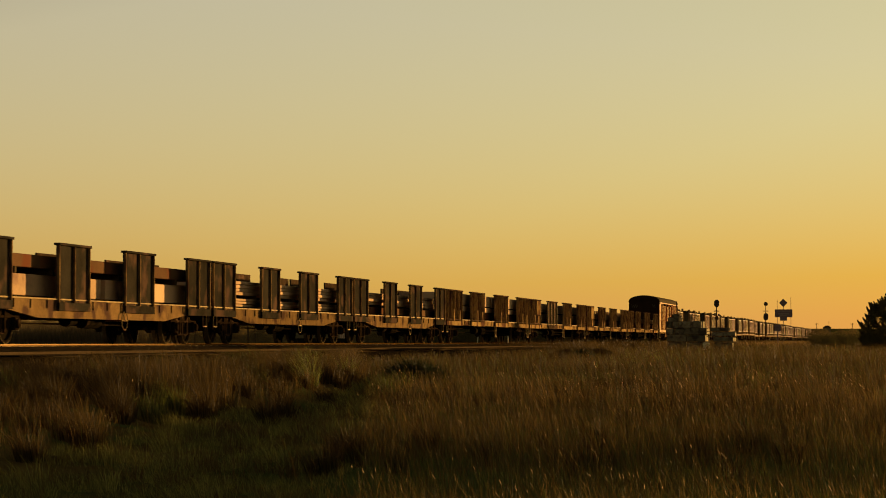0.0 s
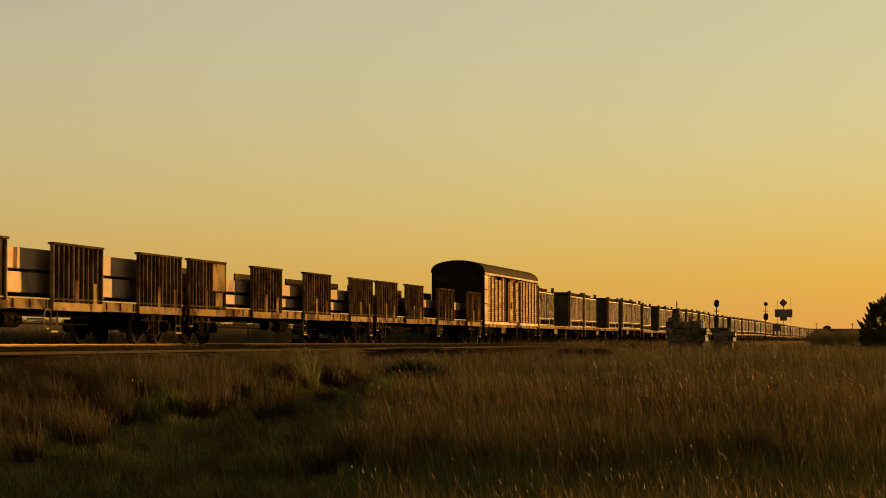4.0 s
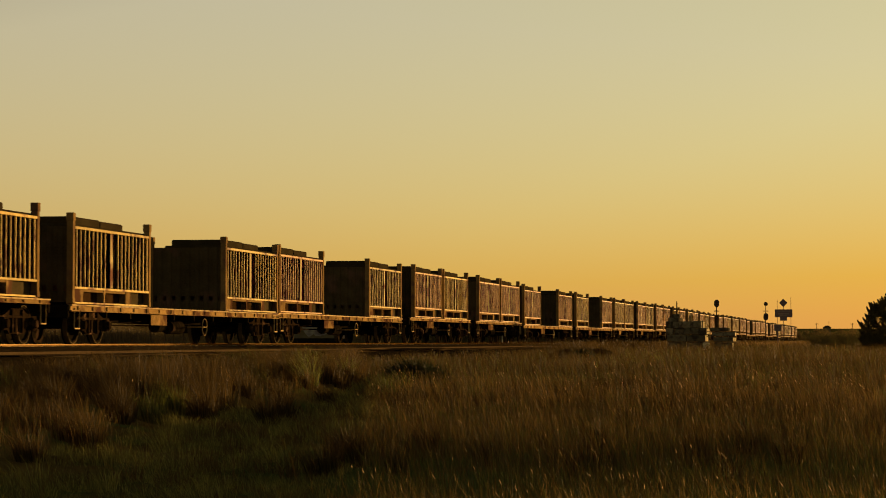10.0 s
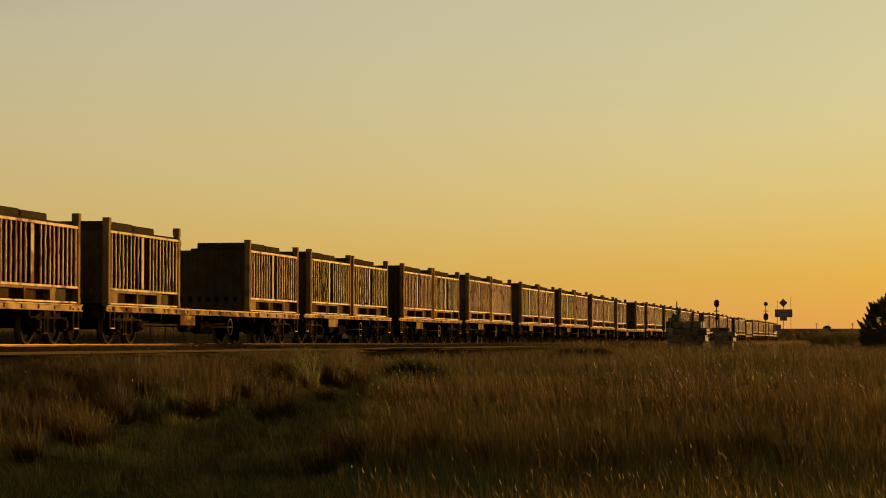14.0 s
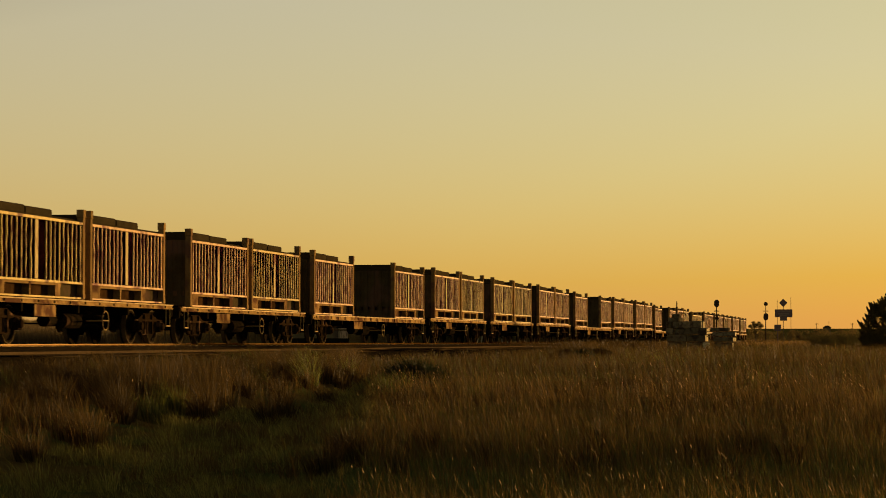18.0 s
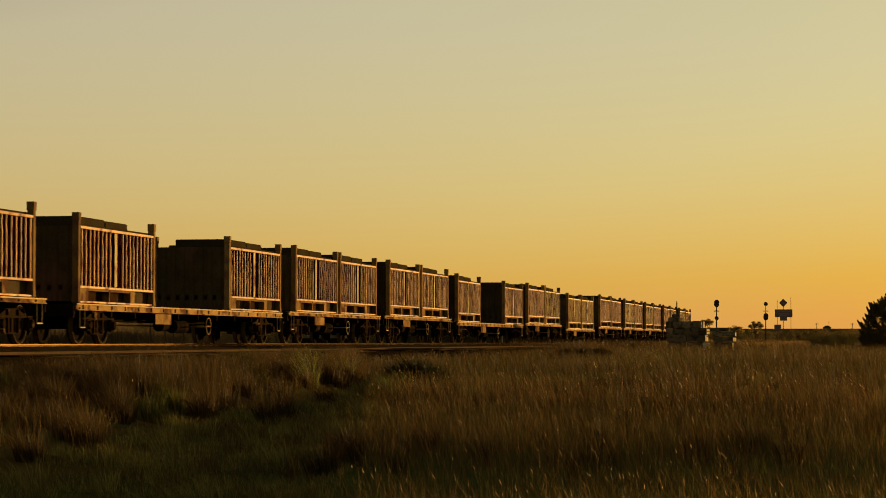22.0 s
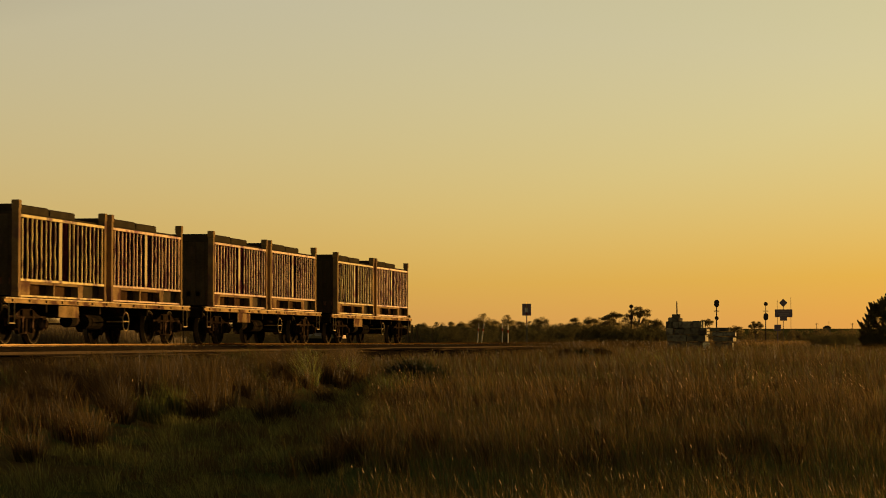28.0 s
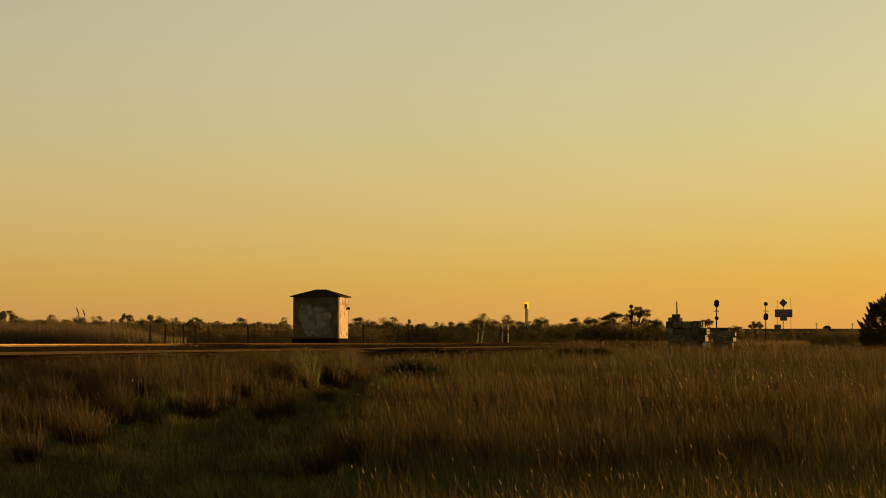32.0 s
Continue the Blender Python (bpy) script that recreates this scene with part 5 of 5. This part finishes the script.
def build_grass():
    rng = np.random.default_rng(11)
    # the even growth of the field
    dd, ll = [], []
    for d0, d1, per in ((14, 26, 560), (26, 36, 430), (36, 50, 240), (50, 70, 115), (70, 110, 44), (110, 190, 10.5), (190, 330, 2.5)):
        d, lat = strew(rng, d0, d1, per)
        even = rng.random(len(d)) < np.exp(np.interp(d, [14, 26, 36, 50, 70, 110, 190, 330], np.log([520, 420, 230, 110, 42, 10, 2.4, 0.8]))) / per
        dd.append(d[even])
        ll.append(lat[even])
    d, lat = np.concatenate(dd), np.concatenate(ll)
    x, y = d * CA + lat * SA, d * SA - lat * CA
    inside, left = tall_zone(d, lat)
    tuft, broad = wander(x, y, 1.1, 3.0), wander(x, y, 0.22, 9.0)
    keep = (y < 15.0) & (inside > 0) & ~((tuft < -0.3) & (broad < 0.1)) & ~(left & (d < 60) & (rng.random(len(d)) < 0.65))
    d, lat, x, y, inside, tuft, broad, left = (v[keep] for v in (d, lat, x, y, inside, tuft, broad, left))
    n = len(d)
    h = (0.38 + 0.06 * broad + 0.1 * tuft) * rng.uniform(0.25, 1.4, n) * np.clip(0.45 + inside, 0.45, 1.0)
    h = np.where(d < 23, np.minimum(h, 0.42), h)
    h = np.where((y > 11.5) & (d < 100), h * 0.8, h)
    w = np.maximum(0.003, d * 1.15e-4) * rng.uniform(0.7, 1.5, n)
    lean = rng.normal(0.22, 0.17, n)
    green = rng.random(n) < np.clip(0.25 - 0.5 * broad, 0.06, 0.5) + np.clip((29 - d) / 20, 0, 0.3)
    # darker blades grow commoner with camera depth, to dim the sunlit far grass
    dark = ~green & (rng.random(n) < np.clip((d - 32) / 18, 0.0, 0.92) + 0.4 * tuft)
    blades("dark_grass", "darker grass among the dry stems, shade put into the colour", x[dark], y[dark], h[dark], w[dark], lean[dark], M_TUSSOCK, rng)
    d, h, x, y, w, lean, green = (v[~dark] for v in (d, h, x, y, w, lean, green))
    _, tip = blades("dry_grass", "tall dry brown grass with bent stems", x[~green], y[~green], h[~green], w[~green], lean[~green], M_DRY, rng)
    blades("green_grass", "tall dull green grass among the dry stems", x[green], y[green], h[green] * 0.75, w[green], lean[green], M_GREEN, rng)
    # seed heads: short narrow blades on the taller stems
    hd, tall = d[~green], h[~green] > 0.38
    pick = tall & (rng.random(len(hd)) < 0.1) & (hd < 120)
    t, s = tip[pick], hd[pick]
    k = len(t)
    ang = rng.uniform(0, 2 * np.pi, k)
    side = np.stack([np.cos(ang), np.sin(ang), np.zeros(k)], 1) * (np.maximum(0.0016, s * 0.7e-4) * rng.uniform(0.6, 1.2, k))[:, None]
    along = np.stack([-SA * 0.35 + rng.normal(0, 0.2, k), CA * 0.35 + rng.normal(0, 0.2, k), np.full(k, 0.9)], 1) * rng.uniform(0.025, 0.06, k)[:, None]
    v = np.stack([t - along * 0.3, t + along * 0.3 + side, t + along, t + along * 0.3 - side], 1).reshape(-1, 3)
    me = bpy.data.meshes.new("seed_heads")
    me.from_pydata(v.tolist(), [], (np.arange(k)[:, None] * 4 + np.arange(4)[None]).tolist())
    me.materials.append(M_SEED)
    tagged(new("seed_heads", me), "pale feathery grass seed heads", "grass", "", "stuff")
    # tussocks: dense sprays of blades from one root, thickest along the front of the tall grass
    d, lat = strew(rng, 21, 60, 2.6)
    x, y = d * CA + lat * SA, d * SA - lat * CA
    inside, left = tall_zone(d, lat)
    keep = (y < 14.6) & (inside > 0.05) & (left | (rng.random(len(d)) < 0.22)) & (d < np.where(left, 60, 42))
    d, x, y, inside, left = (v[keep] for v in (d, x, y, inside, left))
    size = rng.uniform(0.42, 0.78, len(d)) * np.where(left, 1.0, 0.75)
    size = np.where(d < 24.5, np.minimum(size, 0.55), size)
    count = np.where(left, 260, 150)
    rep = np.repeat(np.arange(len(d)), count)
    n = len(rep)
    a, r = rng.uniform(0, 2 * np.pi, n), np.sqrt(rng.random(n))
    ox, oy = np.cos(a) * r, np.sin(a) * r
    wide = 0.2 * size[rep] + 0.03
    spray = np.stack([ox, oy, np.zeros(n)], 1) * 0.42
    bx, by = x[rep] + ox * wide, y[rep] + oy * wide
    tint = rng.random(len(d))[rep]
    h = size[rep] * rng.uniform(0.45, 1.1, n) * (1 - 0.25 * r)
    w = np.maximum(0.006, d[rep] * 2.0e-4) * rng.uniform(0.7, 1.4, n)
    lean = rng.normal(0.2, 0.1, n)
    for name, label, mat, sel in (("dry_tussocks", "dense dry brown grass tussocks", M_TUSSOCK, tint > 0.06), ("green_tussocks", "dense dull green grass tussocks", M_GREEN, tint <= 0.06)):
        blades(name, label, bx[sel], by[sel], h[sel], w[sel], lean[sel], mat, rng, spray[sel])
    # the short sward of the worn track
    dd, ll = [], []
    for d0, d1, per in ((12, 24, 1100), (24, 44, 650)):
        d, lat = strew(rng, d0, d1, per, 0.5)
        dd.append(d)
        ll.append(lat)
    d, lat = np.concatenate(dd), np.concatenate(ll)
    inside, left = tall_zone(d, lat)
    x, y = d * CA + lat * SA, d * SA - lat * CA
    bare = wander(x, y, 1.1, 21.0)
    keep = (inside < 0.4) & (bare > -0.2)
    x, y, d, bare = x[keep], y[keep], d[keep], bare[keep]
    n = len(x)
    blades("short_grass", "short green grass on the worn track", x, y, rng.uniform(0.03, 0.12, n) * (1 + 2.2 * np.maximum(bare, -0.3)), np.maximum(0.004, d * 1.7e-4) * rng.uniform(0.7, 1.4, n), rng.normal(0.2, 0.3, n), M_SWARD, rng)
    # low tufts on the worn track
    d, lat = strew(rng, 18, 44, 5.0, 0.5)
    inside, left = tall_zone(d, lat)
    keep = (inside < 0.1) & (inside > -3)
    d, lat = d[keep], lat[keep]
    x, y = d * CA + lat * SA, d * SA - lat * CA
    rep = np.repeat(np.arange(len(d)), 90)
    n = len(rep)
    a, r = rng.uniform(0, 2 * np.pi, n), np.sqrt(rng.random(n))
    ox, oy = np.cos(a) * r, np.sin(a) * r
    wide = rng.uniform(0.08, 0.3, len(d))[rep]
    size = rng.uniform(0.06, 0.28, len(d))[rep]
    tint = rng.random(len(d))[rep]
    for name, label, mat, sel in (("dry_tufts", "low dry brown tufts on the worn track", M_DRY, tint > 0.6), ("green_tufts", "low green tufts on the worn track", M_SWARD, tint <= 0.6)):
        blades(name, label, (x[rep] + ox * wide)[sel], (y[rep] + oy * wide)[sel], (size * rng.uniform(0.5, 1.2, n))[sel], (np.maximum(0.005, d[rep] * 2e-4) * rng.uniform(0.7, 1.4, n))[sel], rng.normal(0.2, 0.15, n)[sel], mat, rng, (np.stack([ox, oy, np.zeros(n)], 1) * 0.6)[sel])
    # tall stalks that stand out singly
    d = rng.uniform(20, 42, 320)
    lat = rng.uniform(-1, 1, 320) * 0.2 * d
    inside, left = tall_zone(d, lat)
    x, y = d * CA + lat * SA, d * SA - lat * CA
    keep = (y < 15) & (inside > 0)
    x, y = x[keep], y[keep]
    n = len(x)
    blades("grass_stalks", "single tall pale grass stalks", x, y, rng.uniform(0.45, 0.7, n), np.full(n, 0.003), rng.normal(0.3, 0.14, n), M_DRY, rng)
    # taller stalks along the front of the tall grass
    n = 390
    px, d = np.concatenate([rng.uniform(60, 640, 90), rng.normal(295, 50, 300)]), rng.uniform(32, 41, n)
    lat = (px - 784) / 4081 * d
    x, y = d * CA + lat * SA, d * SA - lat * CA
    _, tip = blades("tall_stalks", "tall thin dry stalks above the tussocks", x, y, np.concatenate([rng.uniform(0.6, 1.0, 90), rng.uniform(0.55, 1.15, 300)]), np.full(n, 0.006), rng.normal(0.12, 0.14, n), M_TUSSOCK, rng)
    # weeds on the edge of the line, far along it
    n = 14000
    x, y = 96 + 230 * rng.random(n) ** 1.4, rng.uniform(13.5, 18.6, n)
    h = rng.uniform(0.45, 0.85, n) * np.clip((x - 94) / 14, 0.35, 1) * np.where(y > 16.5, 0.9, 1.0)
    blades("line_side_weeds", "dark brown weeds grown over the edge of the line", x, y, h, np.maximum(0.012, x * 1.5e-4) * rng.uniform(0.7, 1.4, n), rng.normal(0.2, 0.2, n), M_TUSSOCK, rng)
    # dry paddock on the far side, low and open
    n = 26000
    d = 190 * (3.4 ** rng.random(n))
    lat = (rng.uniform(1150, 1600, n) - 784) / 4081 * d
    x, y = d * CA + lat * SA, d * SA - lat * CA
    keep = (y > 25) | (y < 15.5)
    x, y, d = x[keep], y[keep], d[keep]
    blades("paddock_grass", "thin dry paddock grass towards the horizon", x, y, rng.uniform(0.25, 0.6, len(x)), d * 2.6e-4 * rng.uniform(0.7, 1.4, len(x)), rng.normal(0.2, 0.2, len(x)), M_DRY, rng)
    # tall reeds beyond the line
    n = 16000
    px = rng.uniform(-70, 330, n)
    d = rng.uniform(140, 172, n)
    lat = (px - 784) / 4081 * d
    x, y = d * CA + lat * SA, d * SA - lat * CA
    h = (1.5 + 0.35 * wander(x, y, 0.12, 31.0)) * rng.uniform(0.6, 1.12, n) * np.clip((360 - px) / 160, 0.4, 1)
    blades("reeds", "tall soft brown reeds beyond the line", x, y, h, rng.uniform(0.012, 0.03, n), rng.normal(0.1, 0.1, n), M_REED, rng)


build_grass()


def weeds():
    """Ragged clumps of dark leafy weeds that stand out of the dry grass."""
    rng = np.random.default_rng(61)
    green = grass_material("dark_green_weed_blades", [(0.006, 0.011, 0.003), (0.011, 0.019, 0.005), (0.024, 0.036, 0.01)], 0.15)
    for name, label, mat, spots in (("green_weeds", "dark green leafy weed clumps among dry grass", green, ((734, 44, 0.36, 0.64), (764, 44.5, 0.3, 0.5), (708, 44.2, 0.2, 0.46), (1034, 69, 0.3, 0.42))),
                                    ("brown_weeds", "low brown bushy weeds among dry grass", M_TUSSOCK, ((1064, 72, 0.55, 0.5), (1006, 73, 0.5, 0.42), (1040, 74, 0.6, 0.5)))):
        X, Y, H, W, S = [], [], [], [], []
        for px, d, wide, tall in spots:
            n = 2200
            ox, oy = rng.normal(0, 0.6, n) * wide, rng.normal(0, 0.6, n) * wide
            cx, cy = field((px - 784) / 4081 * d, d)
            r = np.hypot(ox, oy) / wide
            X.append(cx + ox)
            Y.append(cy + oy)
            H.append(tall * np.exp(-0.5 * r * r) * rng.uniform(0.45, 1.15, n))
            W.append(np.full(n, d * 3.4e-4) * rng.uniform(0.6, 1.5, n))
            S.append(np.stack([ox / wide, oy / wide, np.zeros(n)], 1) * 0.35)
        X, Y, H, W, S = (np.concatenate(v) for v in (X, Y, H, W, S))
        blades(name, label, X, Y, H, W, rng.normal(0.2, 0.2, len(X)), mat, rng, S)


weeds()


def reed_tips():
    for x, top in ((139, 545), (150, 548)):
        X, Y, z1 = sight(x, top, 150)
        g = ground_z(X, Y)
        t = thing("bulrush", "tall single bulrush stalk above the reeds", "reed", "bulrushes", m=pose(X, Y, g))
        part("stalk", rod((0, -0.25, -0.1), (0, 0.02, z1 - g - 0.3), 0.012, 0.01, 6), M_WOOD, t)
        part("seed_head", rod((0, -0.02, z1 - g - 0.4), (0, 0.14, z1 - g), 0.045, 0.03, 8), M_WOOD, t)


reed_tips()


# ---- what moves ----
def motions():
    times = [0, 2, 4, 6, 8, 10, 12, 14, 16, 18, 20, 22, 24, 26, 28, 30, 32]
    for ob, x, y, z in MOVERS:
        walk(ob, [(t, pose(x - travel(t) - OFF, y, z)) for t in times])
    # the point indicator swings to its other position once the last wagon has cleared the points
    walk(TARGET, [(0, pose(0, 0, 0, 0, 0, 12)), (28.5, pose(0, 0, 0, 0, 0, 12)), (28.8, pose(0, 0, 0, 0, 0, 32)), (29.0, pose(0, 0, 0, 0, 0, 62)), (29.2, pose(0, 0, 0, 0, 0, 86)), (29.5, pose(0, 0, 0, 0, 0, 98)), (32, pose(0, 0, 0, 0, 0, 98))])


motions()
